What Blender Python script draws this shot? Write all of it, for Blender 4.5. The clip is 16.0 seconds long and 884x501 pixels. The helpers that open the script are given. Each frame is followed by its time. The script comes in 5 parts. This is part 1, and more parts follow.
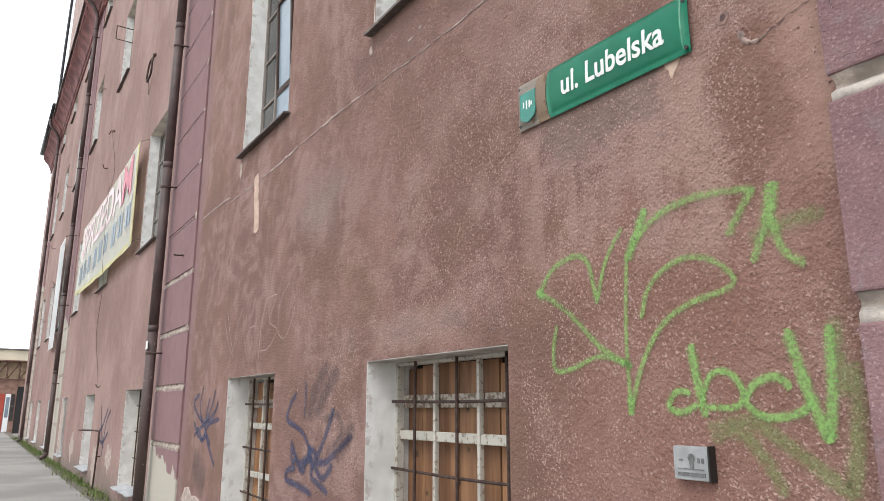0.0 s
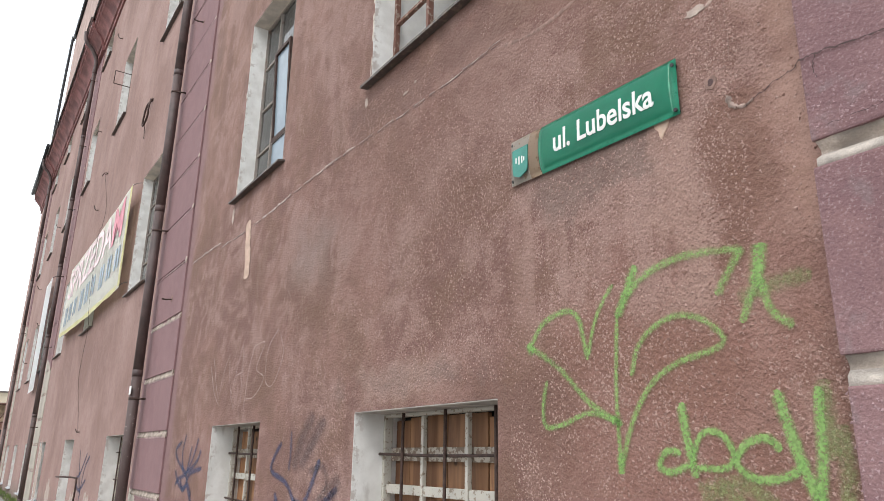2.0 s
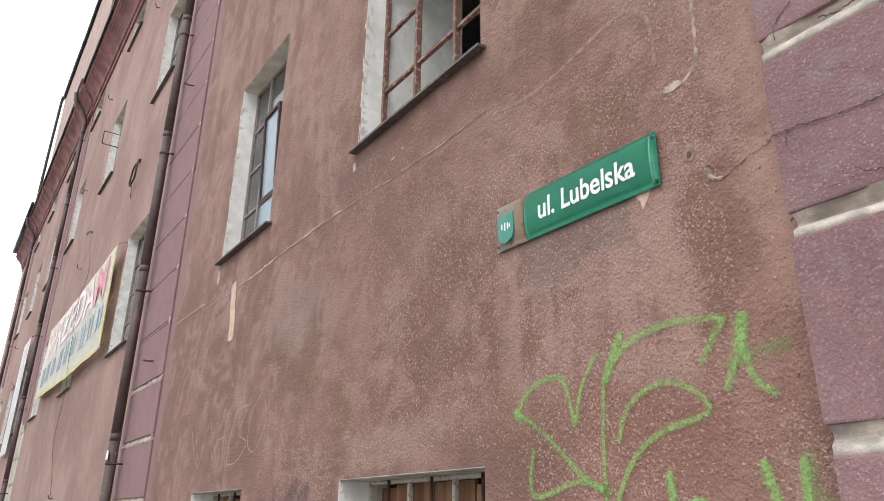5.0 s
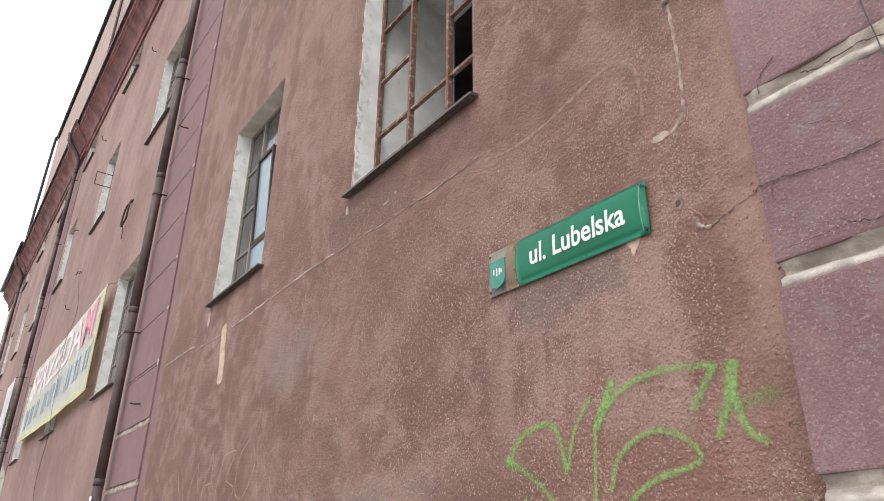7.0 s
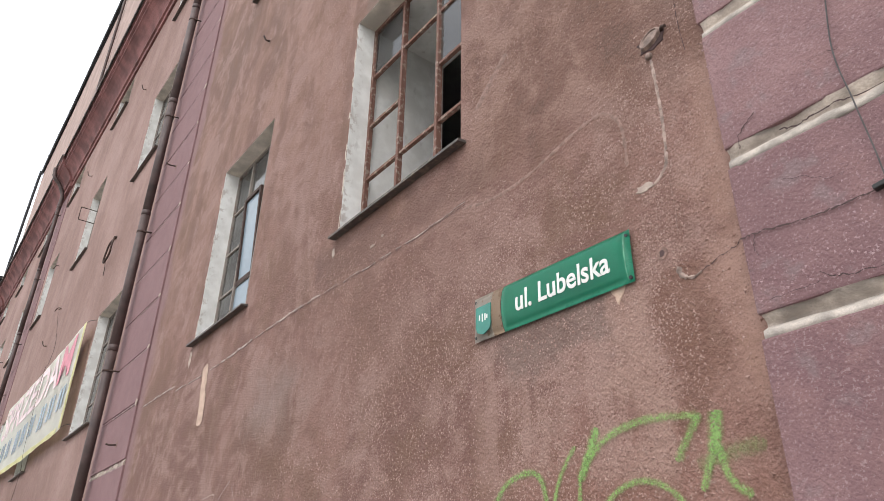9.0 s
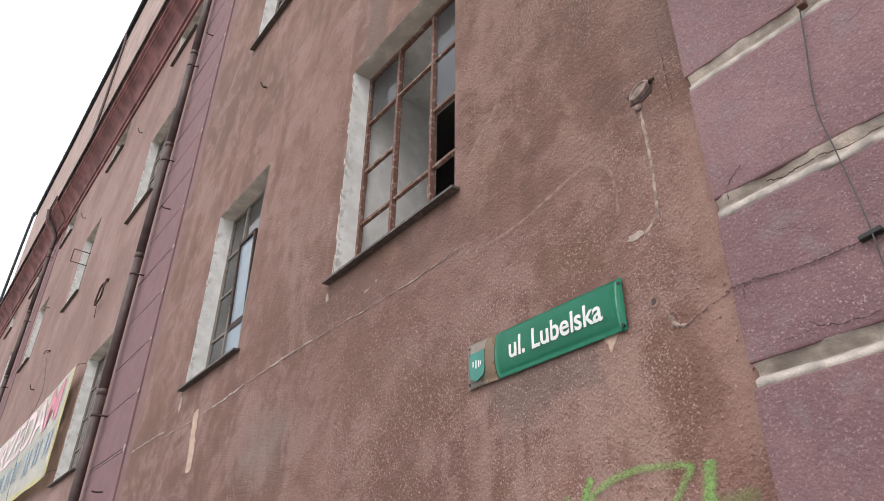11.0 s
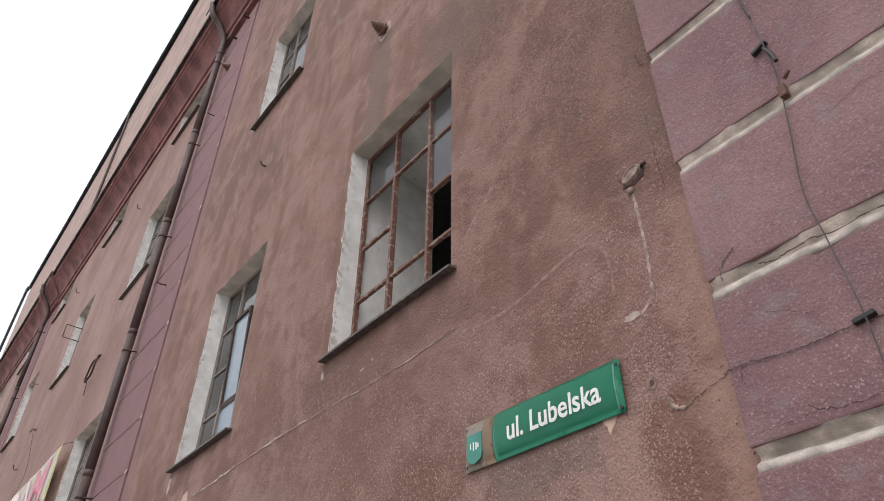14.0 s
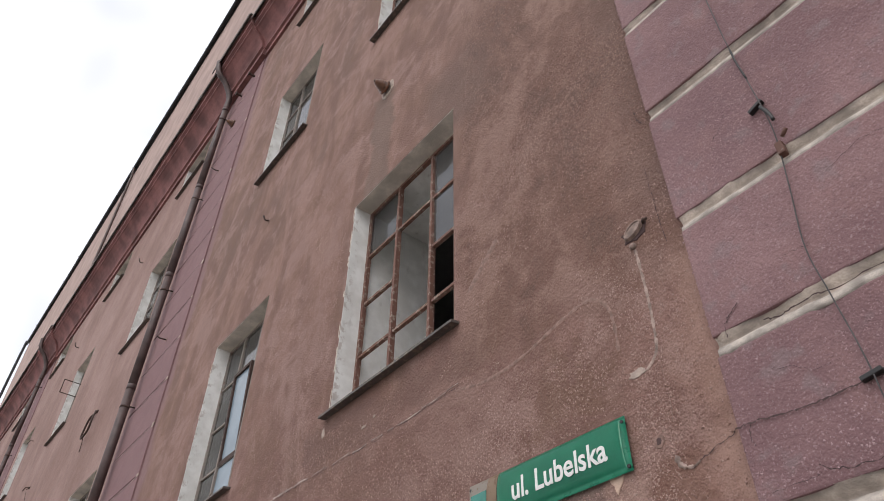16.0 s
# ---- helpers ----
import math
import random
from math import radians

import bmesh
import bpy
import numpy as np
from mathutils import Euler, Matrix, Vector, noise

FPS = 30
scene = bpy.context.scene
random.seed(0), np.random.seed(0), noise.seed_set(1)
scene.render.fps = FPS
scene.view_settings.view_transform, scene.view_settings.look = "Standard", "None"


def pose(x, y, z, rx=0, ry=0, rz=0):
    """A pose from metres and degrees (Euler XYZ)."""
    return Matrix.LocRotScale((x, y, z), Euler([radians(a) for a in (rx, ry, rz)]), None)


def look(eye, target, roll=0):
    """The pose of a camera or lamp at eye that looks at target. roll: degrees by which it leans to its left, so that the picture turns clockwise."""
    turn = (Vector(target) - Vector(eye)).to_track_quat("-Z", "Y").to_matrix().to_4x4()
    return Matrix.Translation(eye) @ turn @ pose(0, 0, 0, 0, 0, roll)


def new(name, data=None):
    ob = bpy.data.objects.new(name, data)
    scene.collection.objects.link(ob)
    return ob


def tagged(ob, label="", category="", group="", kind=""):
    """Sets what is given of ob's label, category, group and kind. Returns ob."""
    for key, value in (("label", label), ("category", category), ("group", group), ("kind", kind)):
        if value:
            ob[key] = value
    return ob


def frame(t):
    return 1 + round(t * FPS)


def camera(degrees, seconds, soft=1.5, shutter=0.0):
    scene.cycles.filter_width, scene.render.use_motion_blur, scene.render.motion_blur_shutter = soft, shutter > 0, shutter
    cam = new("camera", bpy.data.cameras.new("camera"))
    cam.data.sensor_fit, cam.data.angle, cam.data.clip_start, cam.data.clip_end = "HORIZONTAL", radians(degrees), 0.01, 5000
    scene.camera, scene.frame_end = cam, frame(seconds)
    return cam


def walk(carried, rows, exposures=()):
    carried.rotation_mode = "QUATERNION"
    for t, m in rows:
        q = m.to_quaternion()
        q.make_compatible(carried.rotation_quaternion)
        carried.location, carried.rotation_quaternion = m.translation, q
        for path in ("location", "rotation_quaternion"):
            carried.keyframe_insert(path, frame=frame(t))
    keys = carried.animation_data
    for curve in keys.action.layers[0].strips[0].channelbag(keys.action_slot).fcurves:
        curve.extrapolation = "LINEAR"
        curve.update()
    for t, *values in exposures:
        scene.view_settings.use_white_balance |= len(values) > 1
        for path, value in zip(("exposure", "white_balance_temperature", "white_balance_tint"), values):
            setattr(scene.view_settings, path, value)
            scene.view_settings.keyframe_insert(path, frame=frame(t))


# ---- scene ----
cam = camera(63.8, 16.0, soft=0.8)
PATH = [
    (0, (2.516, -2.081, 1.465), (0.874, -1.025, 1.902), 0.1),
    (0.5, (2.523, -2.089, 1.472), (0.892, -1.031, 1.94), 0.4),
    (1, (2.535, -2.102, 1.476), (0.914, -1.046, 1.981), 0.8),
    (1.5, (2.533, -2.102, 1.48), (0.922, -1.044, 2.017), 0.9),
    (2, (2.526, -2.098, 1.484), (0.928, -1.038, 2.05), 1.0),
    (2.5, (2.527, -2.099, 1.488), (0.941, -1.035, 2.08), 0.9),
    (3, (2.538, -2.107, 1.492), (0.961, -1.045, 2.113), 0.8),
    (3.5, (2.541, -2.105, 1.494), (0.977, -1.04, 2.141), 0.8),
    (4, (2.54, -2.111, 1.5), (0.988, -1.044, 2.172), 0.8),
    (6.5, (2.58, -2.146, 1.513), (1.082, -1.091, 2.314), 0.6),
    (7, (2.572, -2.149, 1.518), (1.09, -1.092, 2.346), 0.7),
    (7.5, (2.568, -2.154, 1.525), (1.098, -1.097, 2.376), 0.7),
    (8, (2.575, -2.162, 1.524), (1.124, -1.104, 2.404), 0.8),
    (8.5, (2.58, -2.162, 1.53), (1.148, -1.099, 2.435), 0.8),
    (9, (2.586, -2.171, 1.53), (1.169, -1.11, 2.461), 1.0),
    (11.5, (2.619, -2.199, 1.543), (1.275, -1.168, 2.605), 0.7),
    (12, (2.626, -2.204, 1.547), (1.298, -1.183, 2.64), 0.6),
    (12.5, (2.626, -2.206, 1.547), (1.315, -1.195, 2.669), 0.7),
    (13, (2.626, -2.212, 1.549), (1.329, -1.215, 2.699), 0.6),
    (13.5, (2.632, -2.22, 1.548), (1.352, -1.233, 2.727), 0.6),
    (14, (2.632, -2.225, 1.546), (1.372, -1.248, 2.753), 0.7),
    (14.5, (2.629, -2.226, 1.548), (1.385, -1.263, 2.783), 0.8),
    (15, (2.631, -2.232, 1.551), (1.407, -1.282, 2.816), 0.8),
    (15.5, (2.633, -2.238, 1.552), (1.427, -1.303, 2.844), 0.7),
    (16, (2.635, -2.241, 1.552), (1.447, -1.325, 2.874), 0.7),
]
walk(cam, [(t, look(eye, target, roll)) for t, eye, target, roll in PATH],
     [(0, 0.42, 6370, 9.5), (4, 0.42, 6410, 9.5), (8, 0.41, 6460, 10), (9.2, 0.38, 6480, 11), (11.3, 0.21, 6480, 12.5), (12.5, 0.12, 6490, 13), (14.5, -0.02, 6490, 13.5), (16, -0.07, 6490, 13.5)])

# ---- light ----
world = bpy.data.worlds.new("overcast_sky")
scene.world = world
world.use_nodes = True
wn, wl = world.node_tree.nodes, world.node_tree.links
wn.clear()
w_out, w_bg, w_mix, w_sky = (wn.new(k) for k in ("ShaderNodeOutputWorld", "ShaderNodeBackground", "ShaderNodeMix", "ShaderNodeTexSky"))
w_noise, w_co, w_ramp, w_scale = (wn.new(k) for k in ("ShaderNodeTexNoise", "ShaderNodeTexCoord", "ShaderNodeMapRange", "ShaderNodeVectorMath"))
w_sky.sky_type, w_sky.sun_disc = "NISHITA", False
w_sky.sun_elevation, w_sky.sun_rotation = radians(52), radians(150)
w_scale.operation = "SCALE"
w_scale.inputs[3].default_value = 0.12
w_mix.data_type = "RGBA"
w_noise.inputs["Scale"].default_value, w_noise.inputs["Detail"].default_value = 2.2, 4
w_ramp.inputs[1].default_value, w_ramp.inputs[2].default_value = 0.34, 0.56
w_ramp.inputs[3].default_value, w_ramp.inputs[4].default_value = 0.45, 1.0
w_mix.inputs[7].default_value = (1.0, 1.02, 1.05, 1)
wl.new(w_co.outputs["Generated"], w_noise.inputs["Vector"])
wl.new(w_noise.outputs[0], w_ramp.inputs[0])
wl.new(w_sky.outputs[0], w_scale.inputs[0])
wl.new(w_scale.outputs[0], w_mix.inputs[6])
wl.new(w_ramp.outputs[0], w_mix.inputs[0])
wl.new(w_mix.outputs[2], w_bg.inputs[0])
w_bg.inputs[1].default_value = 1.3
wl.new(w_bg.outputs[0], w_out.inputs[0])

sun_data = bpy.data.lights.new("sun", "SUN")
sun_data.energy, sun_data.angle, sun_data.color = 1.2, radians(25), (1.0, 0.96, 0.9)
sun = new("sun", sun_data)
sun.matrix_world = look((4, -8, 14), (0, 0, 2))


# ---- materials ----
class Nodes:
    """A material with a Principled shader and short words for its nodes."""

    def __init__(self, name, rough=0.8, metal=0.0):
        self.m = bpy.data.materials.new(name)
        self.m.use_nodes = True
        self.t = self.m.node_tree
        self.t.nodes.clear()
        self.out = self.t.nodes.new("ShaderNodeOutputMaterial")
        self.p = self.t.nodes.new("ShaderNodeBsdfPrincipled")
        self.t.links.new(self.p.outputs[0], self.out.inputs[0])
        self.p.inputs["Roughness"].default_value = rough
        self.p.inputs["Metallic"].default_value = metal
        geo = self.t.nodes.new("ShaderNodeNewGeometry")
        self.pos = geo.outputs["Position"]
        self.island = geo.outputs["Random Per Island"]
        self.obj = self.t.nodes.new("ShaderNodeTexCoord").outputs["Object"]
        split = self.t.nodes.new("ShaderNodeSeparateXYZ")
        self.t.links.new(self.pos, split.inputs[0])
        self.x, self.y, self.z = split.outputs

    def put(self, value, socket):
        if isinstance(value, bpy.types.NodeSocket):
            self.t.links.new(value, socket)
        elif isinstance(value, tuple) and len(value) == 3 and socket.type == "RGBA":
            socket.default_value = (*value, 1)
        else:
            socket.default_value = value

    def noise(self, scale, detail=3.0, stretch=None, rough=0.5, seed=0.0, warp=0.0):
        n = self.t.nodes.new("ShaderNodeTexNoise")
        n.inputs["Scale"].default_value, n.inputs["Detail"].default_value = scale, detail
        n.inputs["Roughness"].default_value, n.inputs["Distortion"].default_value = rough, warp
        m = self.t.nodes.new("ShaderNodeMapping")
        m.inputs["Scale"].default_value = stretch or (1, 1, 1)
        m.inputs["Location"].default_value = (seed, seed * 1.7, seed * 0.6)
        self.t.links.new(self.pos, m.inputs[0])
        self.t.links.new(m.outputs[0], n.inputs["Vector"])
        return n.outputs[0]

    def cells(self, scale, stretch=None, feature="F1"):
        n = self.t.nodes.new("ShaderNodeTexVoronoi")
        n.feature = feature
        n.inputs["Scale"].default_value = scale
        self.t.links.new(self.pos, n.inputs["Vector"])
        return n.outputs[0]

    def step(self, value, low, high, a=0.0, b=1.0):
        n = self.t.nodes.new("ShaderNodeMapRange")
        n.interpolation_type = "SMOOTHSTEP"
        for k, v in enumerate((value, low, high, a, b)):
            self.put(v, n.inputs[k])
        return n.outputs[0]

    def math(self, kind, a, b=0.0):
        n = self.t.nodes.new("ShaderNodeMath")
        n.operation = kind
        self.put(a, n.inputs[0])
        self.put(b, n.inputs[1])
        return n.outputs[0]

    def mul(self, *values):
        out = values[0]
        for v in values[1:]:
            out = self.math("MULTIPLY", out, v)
        return out

    def mix(self, fac, a, b, blend="MIX"):
        n = self.t.nodes.new("ShaderNodeMix")
        n.data_type, n.blend_type = "RGBA", blend
        self.put(fac, n.inputs[0])
        self.put(a, n.inputs[6])
        self.put(b, n.inputs[7])
        return n.outputs[2]

    def box(self, x0, x1, z0, z1, soft, wobble=None):
        """A soft-edged patch on the facade; wobble: a noise that bends its outline."""
        dx, dz = self.x, self.z
        if wobble is not None:
            off = self.math("MULTIPLY", self.math("SUBTRACT", wobble, 0.5), 0.5)
            dx, dz = self.math("ADD", dx, off), self.math("ADD", dz, self.math("MULTIPLY", off, -1.2))
        return self.mul(self.step(dx, x0 - soft, x0 + soft), self.step(dx, x1 + soft, x1 - soft),
                        self.step(dz, z0 - soft, z0 + soft), self.step(dz, z1 + soft, z1 - soft))

    def bump(self, height, strength, distance):
        n = self.t.nodes.new("ShaderNodeBump")
        n.inputs["Strength"].default_value, n.inputs["Distance"].default_value = strength, distance
        self.put(height, n.inputs["Height"])
        if self.p.inputs["Normal"].is_linked:
            self.t.links.new(self.p.inputs["Normal"].links[0].from_socket, n.inputs["Normal"])
        self.t.links.new(n.outputs[0], self.p.inputs["Normal"])
        return self

    def color(self, value):
        self.put(value, self.p.inputs["Base Color"])
        return self

    def rough(self, value):
        self.put(value, self.p.inputs["Roughness"])
        return self


def plain(name, color, rough=0.7, metal=0.0, vary=0.25, scale=9.0, bump=0.25):
    """Paint, metal or plaster with blotches, grain and fine relief."""
    k = Nodes(name, rough, metal)
    big, fine = k.noise(scale, 4), k.noise(scale * 14, 2, seed=3.0)
    dark = tuple(c * (1 - vary) for c in color)
    light = tuple(min(1.0, c * (1 + vary * 0.7)) for c in color)
    c = k.mix(k.step(big, 0.3, 0.7), dark, light)
    c = k.mix(k.step(fine, 0.3, 0.7, 0.0, 0.35), c, dark)
    k.color(c).bump(fine, bump, 0.004)
    return k.m


def wall_paint():
    k = Nodes("roughcast_brown_render", 0.9)
    cloud, mid, fine = k.noise(0.55, 5, rough=0.6), k.noise(2.0, 6, rough=0.68, seed=4), k.noise(14, 4, seed=9)
    grain, speck, streak = k.noise(110, 2, seed=2), k.noise(120, 1, seed=12), k.noise(1.7, 4, (1.3, 1.3, 0.45), rough=0.6, seed=6, warp=0.8)
    sandy = k.math("ADD", k.math("MULTIPLY", k.math("SUBTRACT", grain, 0.5), 0.4), k.math("MULTIPLY", k.math("SUBTRACT", k.noise(7.5, 5, rough=0.65, seed=71), 0.5), 0.35))

    def ragged(value, low, high, a=0.0, b=1.0):
        return k.step(k.math("ADD", value, sandy), low, high, a, b)

    c = k.mix(ragged(cloud, 0.42, 0.58), (0.178, 0.093, 0.074), (0.252, 0.140, 0.113))
    c = k.mix(ragged(mid, 0.53, 0.63, 0.0, 0.75), c, (0.307, 0.192, 0.161))
    c = k.mix(ragged(k.noise(1.2, 5, rough=0.65, seed=21), 0.47, 0.64, 0.0, 0.8), c, (0.158, 0.084, 0.059))
    # smoother, warmer coat with weather streaks on the upper storeys
    high = k.step(k.z, 3.5, 6.2)
    upper = k.mix(k.step(streak, 0.35, 0.66), (0.182, 0.100, 0.076), (0.299, 0.177, 0.140))
    upper = k.mix(k.step(k.noise(0.8, 5, (1, 1, 0.5), rough=0.65, seed=44), 0.5, 0.68, 0.0, 0.7), upper, (0.147, 0.091, 0.070))
    c = k.mix(k.math("MULTIPLY", high, 0.8), c, upper)
    patch = k.noise(1.7, 6, rough=0.7, seed=61, warp=0.7)
    c = k.mix(ragged(patch, 0.53, 0.60, 0.0, 0.62), c, (0.322, 0.203, 0.172))
    c = k.mix(ragged(patch, 0.46, 0.39, 0.0, 0.62), c, (0.172, 0.095, 0.062))
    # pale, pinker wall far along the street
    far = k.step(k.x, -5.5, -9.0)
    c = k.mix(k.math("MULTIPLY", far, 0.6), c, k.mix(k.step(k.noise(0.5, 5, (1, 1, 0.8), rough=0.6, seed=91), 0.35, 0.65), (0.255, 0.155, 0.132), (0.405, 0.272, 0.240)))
    wob = k.noise(3.2, 5, rough=0.6, seed=13)
    # the purple paint of the pilaster runs on to the wall beside it
    c = k.mix(k.mul(k.box(-6.7, -6.17, -1.0, 14.4, 0.12, k.noise(1.1, 4, seed=53)), 0.85), c, k.mix(mid, (0.185, 0.103, 0.105), (0.285, 0.172, 0.172)))
    drip = k.noise(6.5, 3, (1, 1, 0.07), seed=31)
    c = k.mix(k.mul(k.box(0.15, 1.42, 0.9, 2.15, 0.25, wob), 0.5), c, (0.250, 0.119, 0.088))
    # washed-out runs below the street sign, the dark ring beside them and the ochre margin
    run = k.mul(k.box(0.0, 1.02, 2.05, 2.70, 0.13, wob), ragged(drip, 0.42, 0.56))
    c = k.mix(k.mul(run, 0.65), c, (0.350, 0.224, 0.186))
    c = k.mix(k.mul(k.box(1.20, 1.27, 2.46, 2.62, 0.02, wob), 0.6), c, (0.37, 0.245, 0.20))
    c = k.mix(k.mul(k.box(0.84, 1.05, 2.0, 2.76, 0.04, wob), 0.7), c, (0.345, 0.220, 0.178))
    c = k.mix(k.mul(k.box(0.2, 0.86, 2.54, 2.8, 0.06, wob), 0.7), c, (0.178, 0.124, 0.105))
    c = k.mix(k.mul(k.box(1.07, 1.31, 2.1, 2.78, 0.04, wob), 0.75), c, (0.176, 0.088, 0.062))
    margin = k.box(1.35, 1.6, 2.2, 3.75, 0.14, wob)
    c = k.mix(k.mul(margin, 0.64), c, (0.340, 0.207, 0.160))
    c = k.mix(k.mul(k.box(1.2, 1.6, 3.9, 9.0, 0.14, wob), 0.7), c, (0.142, 0.084, 0.067))
    c = k.mix(k.mul(k.box(0.05, 1.3, 3.75, 7.5, 0.3, wob), 0.75), c, (0.166, 0.086, 0.062))
    c = k.mix(k.mul(k.box(-1.5, -0.55, 1.8, 2.0, 0.09, wob), 0.75), c, (0.356, 0.238, 0.195))
    c = k.mix(k.mul(k.box(-2.9, -2.0, 2.85, 3.2, 0.22, wob), 0.7), c, (0.268, 0.195, 0.170))
    # shade under the nearest tall window's sill, painted as a dark band
    c = k.mix(k.mul(k.box(-1.9, 0.1, 3.72, 3.98, 0.06, wob), 0.6), c, (0.147, 0.083, 0.066))
    c = k.mix(k.mul(k.box(-0.45, 0.35, 1.60, 1.90, 0.12, wob), 0.65), c, (0.156, 0.083, 0.062))
    c = k.mix(k.mul(k.box(-1.42, -1.08, 6.15, 7.6, 0.04, wob), 0.75), c, (0.165, 0.112, 0.088))
    # blotched roughcast beside the tall windows, damp round the lintel
    beside = k.box(-0.1, 1.3, 3.75, 7.6, 0.2, wob)
    blotch = k.noise(2.3, 6, (1, 1, 0.7), rough=0.72, seed=83, warp=0.5)
    c = k.mix(k.mul(beside, ragged(blotch, 0.50, 0.60, 0.0, 0.75)), c, (0.290, 0.178, 0.142))
    c = k.mix(k.mul(beside, ragged(blotch, 0.46, 0.38, 0.0, 0.75)), c, (0.118, 0.066, 0.049))
    c = k.mix(k.mul(k.box(-0.5, 0.25, 6.02, 6.9, 0.2, wob), 0.6), c, (0.135, 0.086, 0.069))
    c = k.mix(k.mul(k.box(-1.9, -0.05, 1.84, 1.97, 0.08, wob), ragged(mid, 0.42, 0.55), 0.6), c, (0.145, 0.098, 0.084))
    c = k.mix(k.mul(k.box(-1.7, 0.3, 2.9, 3.9, 0.4, wob), 0.4), c, (0.168, 0.088, 0.066))
    c = k.mix(k.mul(k.box(-0.1, 0.38, 0.9, 1.9, 0.15, wob), 0.45), c, (0.168, 0.090, 0.068))
    # damp, grey foot of the wall with bare plaster
    foot = k.mul(k.step(k.z, 0.75, 0.05), k.step(mid, 0.3, 0.6))
    c = k.mix(k.mul(foot, 0.85), c, (0.170, 0.143, 0.120))
    # pale and dark specks of the roughcast
    low = k.step(k.z, 7.5, 3.0, 0.3, 1.0)
    c = k.mix(k.mul(k.step(speck, 0.60, 0.70), low, k.step(mid, 0.42, 0.62, 0.1, 0.55)), c, (0.410, 0.286, 0.241))
    c = k.mix(k.mul(k.step(speck, 0.40, 0.31), low, 0.4), c, (0.102, 0.055, 0.044))
    c = k.mix(k.step(fine, 0.4, 0.75, 0.0, 0.22), c, (0.152, 0.080, 0.062))
    k.color(c)
    lumps = k.math("ADD", k.noise(85, 3, rough=0.6, seed=5), k.math("MULTIPLY", k.noise(34, 3, seed=15), 1.2))
    k.bump(k.mul(lumps, k.step(k.z, 8.5, 3.5, 0.5, 1.0), k.step(k.x, -6.0, -1.5, 0.6, 1.0), k.step(margin, 0.0, 1.0, 1.0, 0.35)), 0.85, 0.011)
    k.bump(mid, 0.35, 0.03)
    return k.m


def purple_paint():
    k = Nodes("purple_block_paint", 0.88)
    cloud, mid = k.noise(1.1, 5, rough=0.6, seed=3), k.noise(5, 6, rough=0.62, seed=7)
    grain, fine, speck = k.noise(100, 3, seed=1), k.noise(22, 4, seed=8), k.noise(120, 1, seed=16)
    c = k.mix(k.step(cloud, 0.35, 0.68), (0.190, 0.105, 0.109), (0.276, 0.163, 0.162))
    c = k.mix(k.step(mid, 0.45, 0.7, 0.0, 0.6), c, (0.255, 0.145, 0.140))
    c = k.mix(k.step(k.noise(9, 5, seed=17), 0.56, 0.7, 0.0, 0.55), c, (0.220, 0.164, 0.167))
    c = k.mix(k.mul(k.step(speck, 0.60, 0.70), 0.45), c, (0.378, 0.275, 0.275))
    c = k.mix(k.mul(k.step(speck, 0.40, 0.31), 0.4), c, (0.123, 0.071, 0.074))
    # the pilasters along the street have faded towards the colour of the wall
    faded = k.step(k.x, -4.0, -6.0, 0.0, 0.75)
    c = k.mix(faded, c, k.mix(mid, (0.178, 0.094, 0.097), (0.285, 0.168, 0.169)))
    edge = k.math("ADD", k.math("ADD", k.z, k.math("MULTIPLY", k.math("ADD", k.x, 7.0), 0.22)), k.math("MULTIPLY", k.noise(4.0, 5, rough=0.65, seed=41), 0.6))
    bare = k.mul(k.step(edge, 1.13, 1.11), k.step(k.x, -5.0, -5.6))
    c = k.mix(bare, c, (0.458, 0.418, 0.351))
    k.color(c).bump(k.math("ADD", k.noise(80, 3, rough=0.6, seed=5), fine), 0.6, 0.010).bump(mid, 0.35, 0.02)
    return k.m


def reveal_paint():
    k = Nodes("white_reveal_plaster", 0.85)
    mid, fine = k.noise(6, 5, seed=5), k.noise(40, 3)
    c = k.mix(k.step(mid, 0.35, 0.7), (0.66, 0.645, 0.61), (0.80, 0.79, 0.76))
    c = k.mix(k.step(k.noise(11, 5, (1, 1, 0.5), seed=12), 0.6, 0.75, 0.0, 0.45), c, (0.36, 0.32, 0.28))
    c = k.mix(k.mul(k.step(k.y, 0.10, 0.0), k.step(k.noise(13, 5, rough=0.68, seed=2), 0.52, 0.60), 0.6), c, (0.36, 0.275, 0.235))
    k.color(c).bump(fine, 0.3, 0.005)
    return k.m


def plank_wood(name, a, b):
    k = Nodes(name, 0.7)
    grainy = k.noise(18, 4, (1, 1, 0.08), warp=0.6)
    c = k.mix(k.step(grainy, 0.3, 0.7), a, b)
    each = k.t.nodes.new("ShaderNodeObjectInfo").outputs["Random"]
    c = k.mix(k.step(each, 0.0, 1.0, 0.0, 0.6), c, tuple(v * 0.6 for v in a))
    c = k.mix(k.step(k.noise(4.5, 4, (1, 1, 0.35), rough=0.6, seed=23), 0.55, 0.72, 0.0, 0.7), c, tuple(v * 0.55 for v in a))
    knots = k.math("ADD", k.cells(5.0), k.math("MULTIPLY", k.noise(20, 2, seed=9), 0.08))
    c = k.mix(k.step(knots, 0.19, 0.11), c, tuple(v * 0.28 for v in a))
    k.color(c).bump(grainy, 0.3, 0.004)
    return k.m


